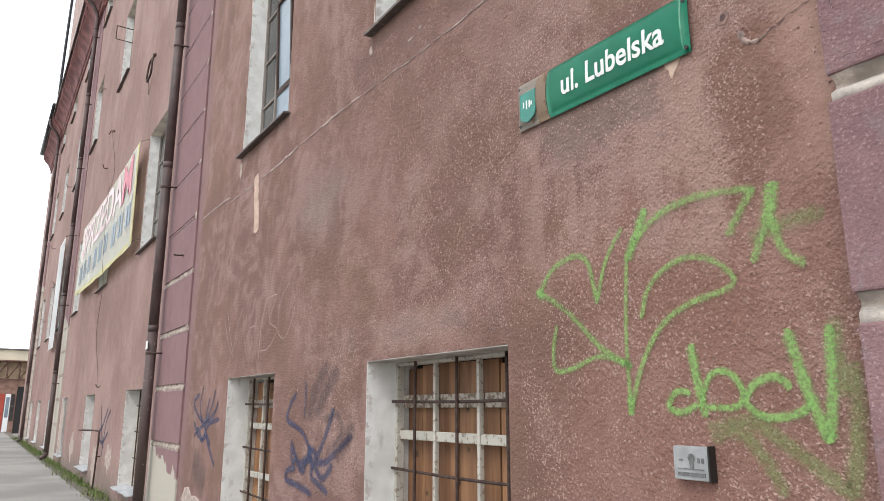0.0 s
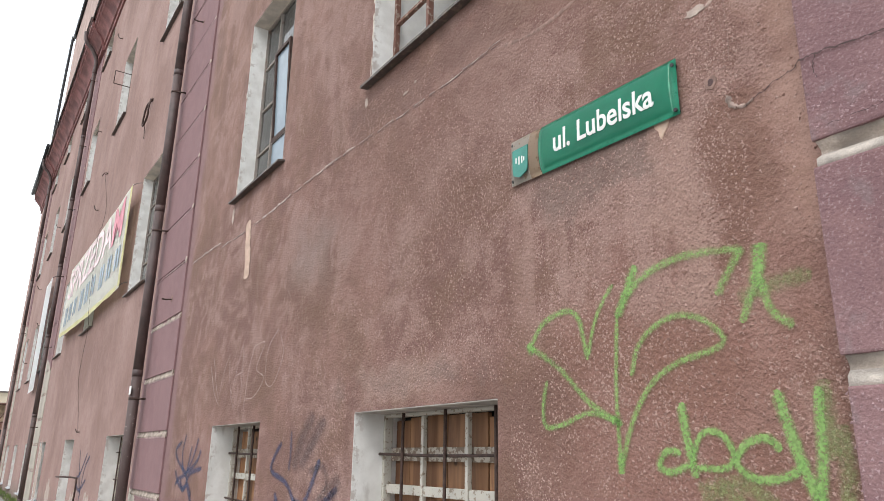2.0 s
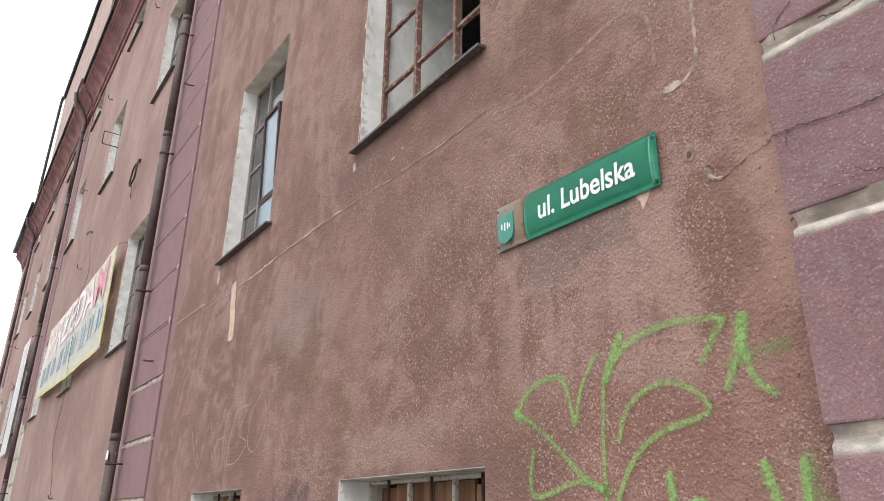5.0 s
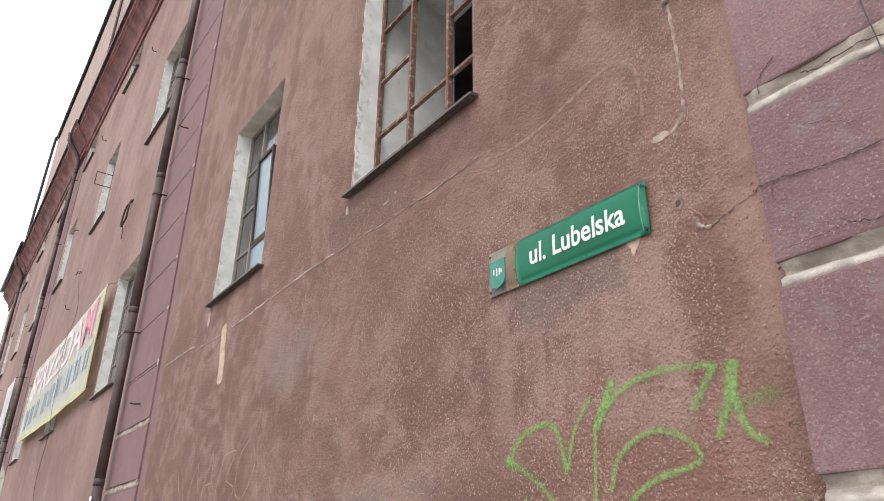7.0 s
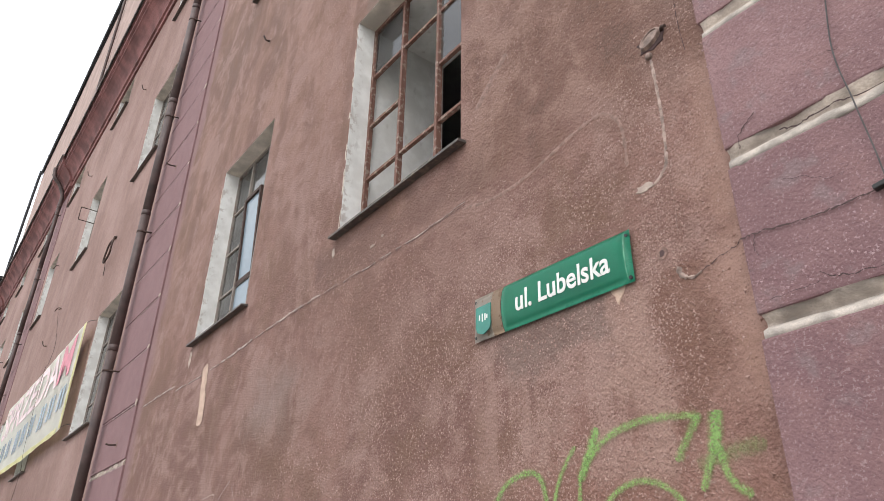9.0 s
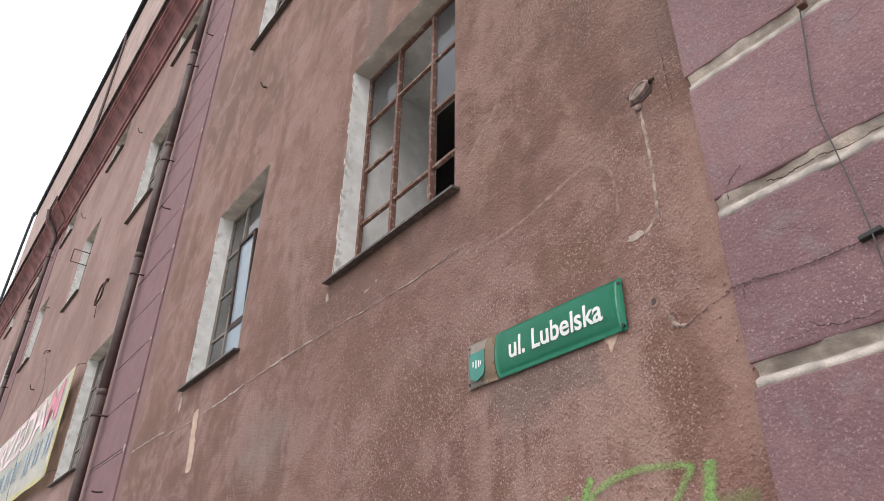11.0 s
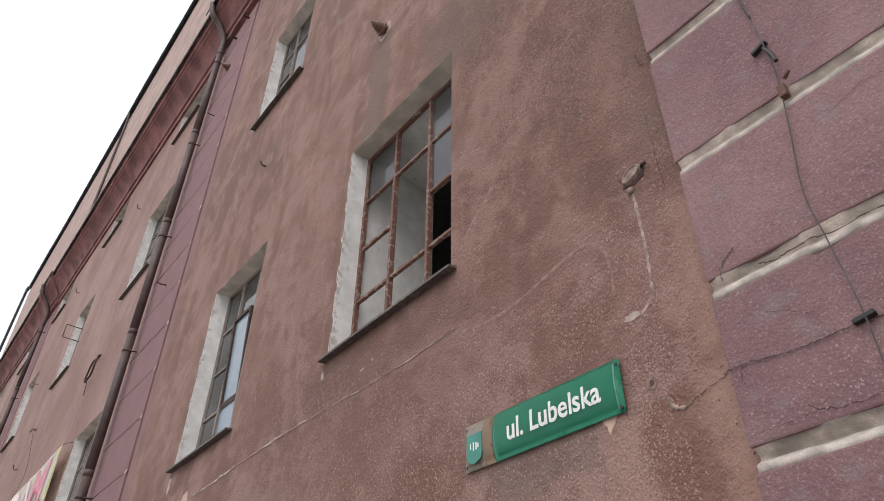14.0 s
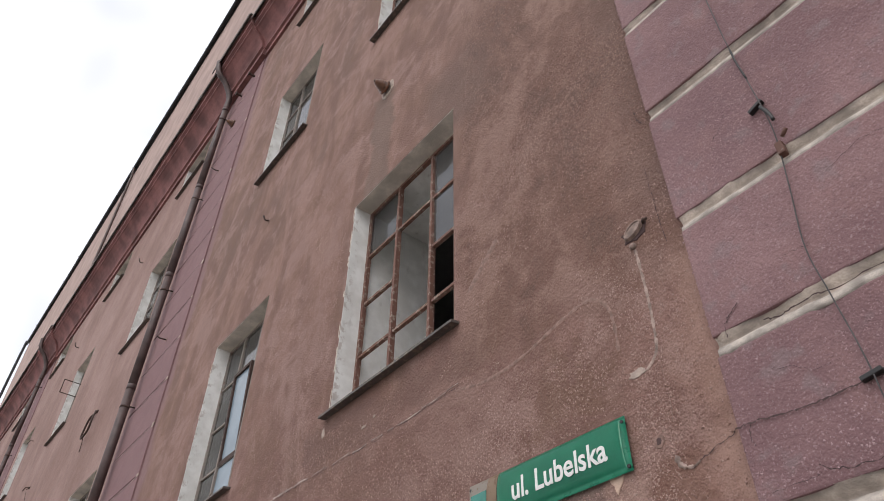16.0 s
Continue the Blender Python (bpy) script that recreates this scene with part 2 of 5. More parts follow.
def flaking(name, paint, under, amount=0.55, rough=0.75):
    """Old paint that flakes off what lies below."""
    k = Nodes(name, rough)
    flakes, tone = k.noise(26, 5, rough=0.65), k.noise(8, 3, seed=5)
    p = k.mix(tone, tuple(v * 0.75 for v in paint), paint)
    u = k.mix(k.noise(60, 3), tuple(v * 0.6 for v in under), under)
    k.color(k.mix(k.step(flakes, amount - 0.03, amount + 0.03), p, u)).bump(flakes, 0.4, 0.004)
    return k.m


def pane_glass():
    k = Nodes("dusty_window_glass", 0.06)
    t = k.t.nodes.new("ShaderNodeBsdfTransparent")
    g = k.t.nodes.new("ShaderNodeBsdfGlossy")
    d = k.t.nodes.new("ShaderNodeBsdfDiffuse")
    fr = k.t.nodes.new("ShaderNodeFresnel")
    fr.inputs[0].default_value = 1.5
    g.inputs["Roughness"].default_value = 0.05
    d.inputs["Color"].default_value = (0.20, 0.195, 0.19, 1)
    t.inputs["Color"].default_value = (0.78, 0.82, 0.82, 1)
    m1, m2 = k.t.nodes.new("ShaderNodeMixShader"), k.t.nodes.new("ShaderNodeMixShader")
    k.put(k.step(k.noise(2, 3), 0.3, 0.7, 0.22, 0.45), m1.inputs[0])
    for a, b in ((t.outputs[0], m1.inputs[1]), (d.outputs[0], m1.inputs[2]), (fr.outputs[0], m2.inputs[0]), (m1.outputs[0], m2.inputs[1]), (g.outputs[0], m2.inputs[2]), (m2.outputs[0], k.out.inputs[0])):
        k.t.links.new(a, b)
    return k.m


def spray(name, color, cover=0.8, most=0.8):
    """Spray paint on roughcast: dense along the stroke's middle, speckled towards its edges."""
    k = Nodes(name, 0.7)
    uv = k.t.nodes.new("ShaderNodeTexCoord").outputs["UV"]
    split = k.t.nodes.new("ShaderNodeSeparateXYZ")
    k.t.links.new(uv, split.inputs[0])
    across = k.math("ABSOLUTE", k.math("SUBTRACT", split.outputs[1], 0.5))
    dense = k.step(across, 0.5, 0.0, 0.0, cover)
    speck = k.noise(95, 3, seed=2, rough=0.7)
    fade = k.noise(4.0, 3, seed=8)
    sum_ = k.math("ADD", k.math("ADD", k.math("MULTIPLY", speck, 2.2), dense), k.math("MULTIPLY", fade, 0.7))
    alpha = k.mul(k.step(sum_, 1.15, 2.15, 0.0, most), k.step(across, 0.5, 0.2))
    k.color(k.mix(k.step(k.noise(90, 3), 0.35, 0.65), tuple(v * 0.62 for v in color), color))
    t = k.t.nodes.new("ShaderNodeBsdfTransparent")
    m = k.t.nodes.new("ShaderNodeMixShader")
    for a, b in ((alpha, m.inputs[0]), (t.outputs[0], m.inputs[1]), (k.p.outputs[0], m.inputs[2]), (m.outputs[0], k.out.inputs[0])):
        k.t.links.new(a, b)
    return k.m


def asphalt_paint():
    k = Nodes("worn_asphalt", 0.9)
    c = k.mix(k.step(k.noise(0.6, 5), 0.35, 0.7), (0.19, 0.182, 0.168), (0.30, 0.288, 0.268))
    c = k.mix(k.step(k.noise(90, 2), 0.45, 0.7, 0, 0.5), c, (0.42, 0.41, 0.39))
    k.color(c).bump(k.noise(90, 2), 0.4, 0.005)
    return k.m


M_WALL, M_PURPLE, M_REVEAL, M_GLASS, M_ASPHALT = wall_paint(), purple_paint(), reveal_paint(), pane_glass(), asphalt_paint()
# groove recess: dirt plus some shade in the colour, darker than the lit lip
M_SOFFIT = plain("dirty_shaded_groove_plaster", (0.43, 0.355, 0.295), 0.95, vary=0.45, scale=9, bump=0.8)
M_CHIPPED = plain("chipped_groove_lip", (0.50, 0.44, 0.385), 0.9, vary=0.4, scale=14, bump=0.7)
M_GROOVE = plain("bare_groove_plaster", (0.53, 0.47, 0.41), 0.9, vary=0.5, scale=11, bump=0.7)
M_RUST = flaking("rusty_window_iron", (0.175, 0.080, 0.057), (0.36, 0.27, 0.22), 0.565)
M_DARKRUST = flaking("dark_rusted_iron", (0.13, 0.06, 0.042), (0.24, 0.17, 0.14), 0.6)
M_GREYIRON = flaking("weathered_grey_iron", (0.27, 0.23, 0.20), (0.16, 0.09, 0.06), 0.6)
M_WHITEWOOD = flaking("flaking_white_wood", (0.54, 0.51, 0.445), (0.33, 0.265, 0.20), 0.575)
M_PALELINTEL = plain("grey_white_lintel_plaster", (0.46, 0.425, 0.385), 0.9, vary=0.35, scale=7, bump=0.4)
M_WORNBATTEN = flaking("worn_white_batten", (0.44, 0.39, 0.32), (0.22, 0.16, 0.115), 0.50)
M_PLANK = plank_wood("orange_board", (0.185, 0.082, 0.036), (0.41, 0.21, 0.097))
M_BAR = plain("dark_rusty_bar", (0.075, 0.045, 0.036), 0.75, 0.3, 0.4, 30)
M_PIPE = plain("brown_pipe_paint", (0.080, 0.050, 0.045), 0.55, 0.0, 0.35, 6)
M_SILL = flaking("rusted_sheet_sill", (0.095, 0.080, 0.072), (0.20, 0.155, 0.125), 0.55, 0.6)
M_CORNICE = plain("dark_red_cornice_paint", (0.245, 0.106, 0.098), 0.85, vary=0.45, scale=2.2, bump=0.4)
M_ATTIC = plain("pale_pink_attic_render", (0.42, 0.30, 0.26), 0.9, vary=0.2, scale=1.2)
M_GUTTER = plain("black_gutter_metal", (0.03, 0.032, 0.035), 0.5, 0.4, 0.4, 5)
M_ZINC = plain("grey_zinc_sheet", (0.20, 0.19, 0.18), 0.5, 0.5, 0.4, 6)
M_PALEZINC = plain("pale_zinc_sheet", (0.50, 0.52, 0.54), 0.45, 0.3, 0.25, 8)
M_APRON = plain("weathered_apron_sheet", (0.15, 0.125, 0.11), 0.75, 0.2, 0.5, 5)
M_LINTEL = plain("weathered_lintel_plaster", (0.62, 0.55, 0.47), 0.9, vary=0.3, scale=5, bump=0.4)
M_ROOM = plain("dim_room_plaster", (0.30, 0.29, 0.28), 0.9, vary=0.2, scale=1.0)
# near-black colour that stands for unlit depth in openings and gaps
M_DARK = plain("dark_interior_shade", (0.03, 0.028, 0.027), 0.9, vary=0.2, scale=2.0)
# pale blue sky reflection put into the base colour of the glass
M_BLUEGLASS = plain("sky_tinted_glass", (0.23, 0.29, 0.335), 0.25, 0.0, 0.12, 3, 0.02)
M_FADED = plain("worn_dark_print", (0.14, 0.14, 0.135), 0.6, vary=0.4, scale=60)
M_SIGNGREEN = plain("green_enamel", (0.020, 0.290, 0.165), 0.3, 0.0, 0.10, 5, 0.03)
M_CREAM = flaking("rust_stained_cream_enamel", (0.47, 0.335, 0.225), (0.36, 0.215, 0.125), 0.58, 0.4)
M_GREYCREAM = flaking("weathered_grey_cream_enamel", (0.50, 0.44, 0.37), (0.40, 0.29, 0.20), 0.60, 0.4)
M_CREST = plain("dull_teal_enamel", (0.03, 0.22, 0.17), 0.4, 0.0, 0.2, 14, 0.03)
M_BORDER = plain("pale_green_enamel_line", (0.09, 0.34, 0.21), 0.4, 0.0, 0.3, 20, 0.03)
M_LETTER = plain("white_enamel", (0.78, 0.79, 0.76), 0.35, 0.0, 0.06, 20, 0.03)
M_PEEL = plain("bare_ochre_plaster", (0.56, 0.40, 0.31), 0.9, vary=0.2, scale=14, bump=0.4)
M_PALE = plain("pale_filler", (0.44, 0.35, 0.295), 0.9, vary=0.3, scale=16, bump=0.4)
M_CHASE = plain("mortar_filled_chase", (0.292, 0.186, 0.152), 0.9, vary=0.35, scale=28, bump=0.8)
M_SEAM = plain("pale_mortar_seam", (0.54, 0.44, 0.39), 0.9, vary=0.6, scale=18, bump=0.5)
M_RUN = plain("weathered_mortar_run", (0.39, 0.29, 0.245), 0.9, vary=0.55, scale=22, bump=0.6)
M_CRACK_SHADE = plain("dark_crack_and_shadow", (0.085, 0.052, 0.050), 0.95, vary=0.3, scale=20)
M_CABLE = plain("grey_cable_sheath", (0.075, 0.067, 0.065), 0.6, vary=0.3, scale=20)
M_BLACK = plain("black_plastic", (0.018, 0.017, 0.016), 0.5, vary=0.3, scale=25)
M_CERAMIC = plain("brown_glazed_ceramic", (0.17, 0.075, 0.04), 0.3, vary=0.4, scale=20)
M_BANNER = plain("pale_yellow_banner_cloth", (0.90, 0.89, 0.80), 0.75, vary=0.07, scale=1.5, bump=0.1)
M_BANNER_EDGE = plain("yellow_banner_hem", (0.86, 0.82, 0.50), 0.75, vary=0.1, scale=2, bump=0.1)
M_PINK = plain("faded_pink_print", (0.86, 0.68, 0.68), 0.75, vary=0.25, scale=3, bump=0.05)
M_RED = plain("red_print", (0.74, 0.30, 0.36), 0.75, vary=0.25, scale=3, bump=0.05)
M_BLUEGREY = plain("faded_blue_print", (0.36, 0.43, 0.48), 0.75, vary=0.25, scale=3, bump=0.05)
M_CLOTH = plain("white_strip_cloth", (0.90, 0.91, 0.90), 0.8, vary=0.05, scale=1.0, bump=0.1)
M_PLATE = plain("grey_plate_metal", (0.36, 0.365, 0.36), 0.45, 0.2, 0.2, 20, 0.1)
M_LIP = plain("pale_block_edge", (0.33, 0.23, 0.222), 0.9, vary=0.4, scale=12, bump=0.4)
M_SOIL = plain("verge_soil", (0.15, 0.132, 0.105), 0.95, vary=0.5, scale=7, bump=0.6)
M_SCUFFED = flaking("scuffed_pipe_paint", (0.088, 0.056, 0.050), (0.36, 0.31, 0.28), 0.66, 0.6)
M_GRASS = plain("verge_grass", (0.14, 0.19, 0.05), 0.8, vary=0.45, scale=8)
M_GREEN = spray("green_spray", (0.31, 0.51, 0.15), 0.70, 0.53)
M_GREENBOLD = spray("bold_green_spray", (0.30, 0.55, 0.15), 0.76, 0.60)
M_GREENTHIN = spray("thin_green_spray", (0.28, 0.40, 0.13), 0.38, 0.40)
M_BLUE = spray("dark_blue_spray", (0.058, 0.068, 0.145), 0.70, 0.68)
M_GREYSPRAY = spray("smoky_spray", (0.10, 0.09, 0.10), 0.45, 0.38)
M_CHALK = plain("white_scratch", (0.42, 0.31, 0.27), 0.9, vary=0.3, scale=20)
M_BRICK = plain("distant_brick", (0.36, 0.22, 0.17), 0.9, vary=0.3, scale=3)
M_PALEBRICK = plain("distant_pale_brick", (0.52, 0.40, 0.27), 0.9, vary=0.3, scale=3)
M_DOORRED = plain("red_gate_paint", (0.42, 0.07, 0.045), 0.6, vary=0.2, scale=4)
M_LIGHTBAND = plain("cream_fascia", (0.74, 0.68, 0.52), 0.7, vary=0.1, scale=1)


# ---- builders ----
def box(bm, x0, x1, y0, y1, z0, z1, bevel=0.0):
    made = bmesh.ops.create_cube(bm, size=1.0, matrix=Matrix.LocRotScale(((x0 + x1) / 2, (y0 + y1) / 2, (z0 + z1) / 2), None, (abs(x1 - x0), abs(y1 - y0), abs(z1 - z0))))
    if bevel:
        edges = list({e for v in made["verts"] for e in v.link_edges})
        bmesh.ops.bevel(bm, geom=edges, offset=bevel, segments=2, affect="EDGES", profile=0.6)


def slab(x0, x1, y0, y1, z0, z1, bevel=0.0):
    bm = bmesh.new()
    box(bm, x0, x1, y0, y1, z0, z1, bevel)
    return bm


def smooth_line(points, steps=8):
    """A Catmull-Rom line through the points."""
    p = [Vector(q) for q in points]
    p = [2 * p[0] - p[1], *p, 2 * p[-1] - p[-2]]
    out = []
    for a, b, c, d in zip(p, p[1:], p[2:], p[3:]):
        for k in range(steps):
            t = k / steps
            out.append(0.5 * (2 * b + (c - a) * t + (2 * a - 5 * b + 4 * c - d) * t * t + (3 * b - a - 3 * c + d) * t ** 3))
    return [*out, p[-2]]


def tube(bm, points, radius, sides=8, steps=6, smooth=True):
    line = smooth_line(points, steps) if smooth and len(points) > 2 else [Vector(q) for q in points]
    rings = []
    for k, q in enumerate(line):
        way = (line[min(k + 1, len(line) - 1)] - line[max(k - 1, 0)]).normalized()
        side = way.cross(Vector((0.13, 0.97, 0.21))).normalized()
        up = side.cross(way)
        r = radius[min(k, len(radius) - 1)] if isinstance(radius, list) else radius
        rings.append([bm.verts.new(q + r * (math.cos(a) * side + math.sin(a) * up)) for a in [2 * math.pi * n / sides for n in range(sides)]])
    for a, b in zip(rings, rings[1:]):
        for n in range(sides):
            f = bm.faces.new((a[n], a[(n + 1) % sides], b[(n + 1) % sides], b[n]))
            f.smooth = True
    bm.faces.new(rings[0][::-1])
    bm.faces.new(rings[-1])


def ribbon(bm, points, width, y=-0.005, rise=0.0, steps=8, uneven=0.15, taper=True):
    """A flat stroke on the facade along (x, z) points; rise: how far its middle stands proud."""
    line = smooth_line([(x, 0, z) for x, z in points], steps)
    uv = bm.loops.layers.uv.verify()
    rows = []
    for k, q in enumerate(line):
        way = (line[min(k + 1, len(line) - 1)] - line[max(k - 1, 0)]).normalized()
        side = Vector((-way.z, 0, way.x))
        w = width * (1 + uneven * random.uniform(-1, 1)) / 2
        if taper and k in (0, len(line) - 1):
            w *= 0.55
        rows.append([bm.verts.new((q.x + s * side.x * w, y - (rise if s == 0 else 0), q.z + s * side.z * w)) for s in (-1, 0, 1)])
    for k, (a, b) in enumerate(zip(rows, rows[1:])):
        for n in (0, 1):
            f = bm.faces.new((a[n], a[n + 1], b[n + 1], b[n]))
            f.smooth = True
            for loop, (u, v) in zip(f.loops, ((k, n / 2), (k, n / 2 + 0.5), (k + 1, n / 2 + 0.5), (k + 1, n / 2))):
                loop[uv].uv = (u / len(line), v)


def blob(bm, cx, cz, rx, rz, y=-0.004, thick=0.006, uneven=0.25, sides=18, seed=1):
    """A patch with a ragged outline on the facade."""
    r = random.Random(seed)
    ring = []
    for n in range(sides):
        a = 2 * math.pi * n / sides
        k = 1 + uneven * r.uniform(-1, 1)
        ring.append((cx + rx * k * math.cos(a), cz + rz * k * math.sin(a)))
    low = [bm.verts.new((x, y + thick, z)) for x, z in ring]
    top = [bm.verts.new((cx + (x - cx) * 0.93, y, cz + (z - cz) * 0.93)) for x, z in ring]
    bm.faces.new(top)
    for n in range(sides):
        m = (n + 1) % sides
        bm.faces.new((low[n], low[m], top[m], top[n]))


def part(name, bm, material, parent=None, label=""):
    """Links a bmesh as one mesh object, under a thing or a part."""
    bmesh.ops.recalc_face_normals(bm, faces=bm.faces[:])
    mesh = bpy.data.meshes.new(name)
    bm.to_mesh(mesh)
    bm.free()
    mesh.materials.append(material)
    ob = new(name, mesh)
    if parent is not None:
        ob.parent = parent
    if label:
        ob["label"] = label
    return ob


def thing(name, label, category, group="", kind="", at=(0, 0, 0)):
    ob = new(name)
    ob.empty_display_size = 0.1
    return tagged(ob, label, category, group, kind)


def words(name, text, size, at, material, parent, squeeze=1.0, bold=0.0, depth=0.002, turn=0.0, label="", wrap=None):
    """Letters on the facade, facing the street; wrap: a function that lays them on a curved sheet."""
    curve = bpy.data.curves.new(name, "FONT")
    curve.body, curve.size, curve.offset, curve.extrude = text, size, bold, depth
    curve.materials.append(material)
    letters = bpy.data.objects.new(name, curve)
    scene.collection.objects.link(letters)
    bpy.context.view_layer.update()
    mesh = bpy.data.meshes.new_from_object(letters.evaluated_get(bpy.context.evaluated_depsgraph_get()))
    bpy.data.objects.remove(letters)
    mesh.transform(pose(*at, 90, 0, 0) @ pose(0, 0, 0, 0, 0, turn) @ Matrix.Diagonal((squeeze, 1, 1, 1)))
    if wrap:
        for v in mesh.vertices:
            v.co.y += wrap(v.co.x, v.co.z) - at[1]
    ob = new(name, mesh)
    ob.parent = parent
    if label:
        ob["label"] = label
    return ob


# ---- the building: walls, pilasters, floors, roof ----
THICK = 0.95
COLUMNS = [(-1.60, -0.15), (-4.62, -3.31), (-10.35, -8.95), (-15.4, -14.0), (-20.6, -19.2), (-25.2, -23.8), (-29.9, -28.5), (-34.2, -32.8), (-38.6, -37.2)]
STOREYS = [(0.25, 1.76), (4.08, 6.24), (9.08, 11.12), (13.35, 14.28)]
EDGE = 0.006


def pierced_wall(x0, x1, z0, z1, y0, y1, holes):
    """A wall of the given thickness with rectangular openings through it."""
    bm = bmesh.new()
    xs = sorted({x0, x1, *(v for h in holes for v in h[:2])})
    zs = sorted({z0, z1, *(v for h in holes for v in h[2:])})
    seen = {}

    def vert(x, y, z):
        key = (round(x, 4), round(y, 4), round(z, 4))
        if key not in seen:
            seen[key] = bm.verts.new(key)
        return seen[key]

    def solid(i, j):
        if not (0 <= i < len(xs) - 1 and 0 <= j < len(zs) - 1):
            return False
        cx, cz = (xs[i] + xs[i + 1]) / 2, (zs[j] + zs[j + 1]) / 2
        return not any(h[0] < cx < h[1] and h[2] < cz < h[3] for h in holes)

    for i in range(len(xs) - 1):
        for j in range(len(zs) - 1):
            if not solid(i, j):
                continue
            a, b, c, d = xs[i], xs[i + 1], zs[j], zs[j + 1]
            for y in (y0, y1):
                bm.faces.new([vert(*p) for p in ((a, y, c), (b, y, c), (b, y, d), (a, y, d))])
            for (di, dj), p in (((-1, 0), ((a, c), (a, d))), ((1, 0), ((b, c), (b, d))), ((0, -1), ((a, c), (b, c))), ((0, 1), ((a, d), (b, d)))):
                if not solid(i + di, j + dj):
                    (u, v), (s, t) = p
                    bm.faces.new([vert(u, y0, v), vert(s, y0, t), vert(s, y1, t), vert(u, y1, v)])
    return bm


holes = [(a - EDGE, b + EDGE, c - EDGE, d + EDGE) for a, b in COLUMNS for c, d in STOREYS]
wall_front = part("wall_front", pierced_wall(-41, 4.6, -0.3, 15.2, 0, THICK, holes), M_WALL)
tagged(wall_front, "weathered brown roughcast street facade of an old factory", "wall", kind="structure")
attic_holes = [(a, b, 17.2, 19.65) for a, b in COLUMNS[:7]]
attic_wall = tagged(part("wall_attic", pierced_wall(-39, 4.6, 15.56, 24.4, 0.0, 0.5, attic_holes), M_ATTIC), "pale pink rendered attic storey above the cornice", "wall", kind="structure")
for a, b in COLUMNS[:7]:
    sheet = part("attic_opening_back", slab(a - 0.1, b + 0.1, 0.52, 0.56, 17.1, 19.75), M_DARK, attic_wall)
end_wall = tagged(part("wall_end", slab(-41, -40.5, THICK, 9, -0.3, 15.2), M_WALL), "brown rendered end wall of the factory", "wall", kind="structure")
east_wall = tagged(part("wall_east", slab(4.1, 4.6, THICK, 9, -0.3, 15.2), M_WALL), "brown rendered side wall of the factory", "wall", kind="structure")
back_wall = tagged(part("wall_back", slab(-40.5, 4.1, 4.6, 5.0, -0.3, 15.2), M_ROOM), "dim plastered inner wall of the factory", "wall", kind="structure")
for z in (0.0, 3.3, 8.2, 12.6):
    tagged(part("floor", slab(-40.5, 4.1, THICK, 4.6, z - 0.3, z), M_ROOM), "bare concrete storey floor inside", "floor", kind="structure")
roof = tagged(part("roof", slab(-41, 4.6, 0.0, 9, 15.21, 15.55), M_ZINC), "flat metal-clad lower roof", "roof", kind="structure")
attic_roof = tagged(part("roof_attic", slab(-39.2, 4.7, -0.06, 9, 24.41, 24.56), M_GUTTER), "dark sheet roof over the attic storey", "roof", kind="structure")
tagged(part("wall_attic_end", slab(-38.99, -38.5, 0.5, 9, 15.56, 24.4), M_ATTIC), "pale rendered attic end wall", "wall", kind="structure")

corner_pipe = thing("downpipe", "black downpipe standing off the attic corner", "downpipe")
bm = bmesh.new()
tube(bm, [(-39.1, -0.12, 24.46), (-39.15, -0.16, 24.0), (-39.15, -0.2, 20.0), (-39.15, -0.2, 15.39)], 0.07, 8)
part("pipe_length", bm, M_GUTTER, corner_pipe)

# the attic's gutter and its downpipe
attic_gutter = thing("attic_gutter", "black half-round gutter along the attic eaves", "gutter")
bm = bmesh.new()
sag = random.Random(15)
tube(bm, [(-39.3 + 4.0 * n, -0.11 + sag.uniform(-0.02, 0.02), 24.46 + sag.uniform(-0.10, 0.08)) for n in range(12)], 0.062, 10, 4)
part("trough", bm, M_GUTTER, attic_gutter)
bm = bmesh.new()
tube(bm, [(-22.0, -0.11, 24.42), (-22.0, -0.09, 24.0), (-22.0, -0.08, 23.4), (-22.0, -0.08, 15.8)], 0.05, 8)
part("downpipe", bm, M_PIPE, attic_gutter, "brown attic downpipe")
for n in range(16):
    bm = bmesh.new()
    tube(bm, [(-37.0 + 2.5 * n, -0.19, 24.42), (-37.0 + 2.5 * n, -0.11, 24.36), (-37.0 + 2.5 * n, 0.0, 24.36)], 0.012, 6)
    part("gutter_bracket", bm, M_BAR, attic_gutter, "rusty gutter bracket")


def moulding(x0, x1, forward=0.0):
    """The crowning cornice: stepped fillets, a cove and a slab."""
    profile = [(0.0, 14.32), (-0.05, 14.32), (-0.05, 14.50), (-0.10, 14.52), (-0.10, 14.60), (-0.13, 14.68), (-0.19, 14.78), (-0.27, 14.88), (-0.36, 14.96),
               (-0.40, 14.98), (-0.40, 15.05), (-0.46, 15.08), (-0.46, 15.26), (-0.49, 15.28), (-0.49, 15.34), (0.0, 15.36)]
    bm = bmesh.new()
    ends = [[bm.verts.new((x, y - (forward if y < 0 else -0.002), z)) for y, z in profile] for x in (x0, x1)]
    n = len(profile)
    for k in range(n - 1):
        bm.faces.new((ends[0][k], ends[0][k + 1], ends[1][k + 1], ends[1][k]))
    bm.faces.new(ends[0])
    bm.faces.new(ends[1][::-1])
    return bm


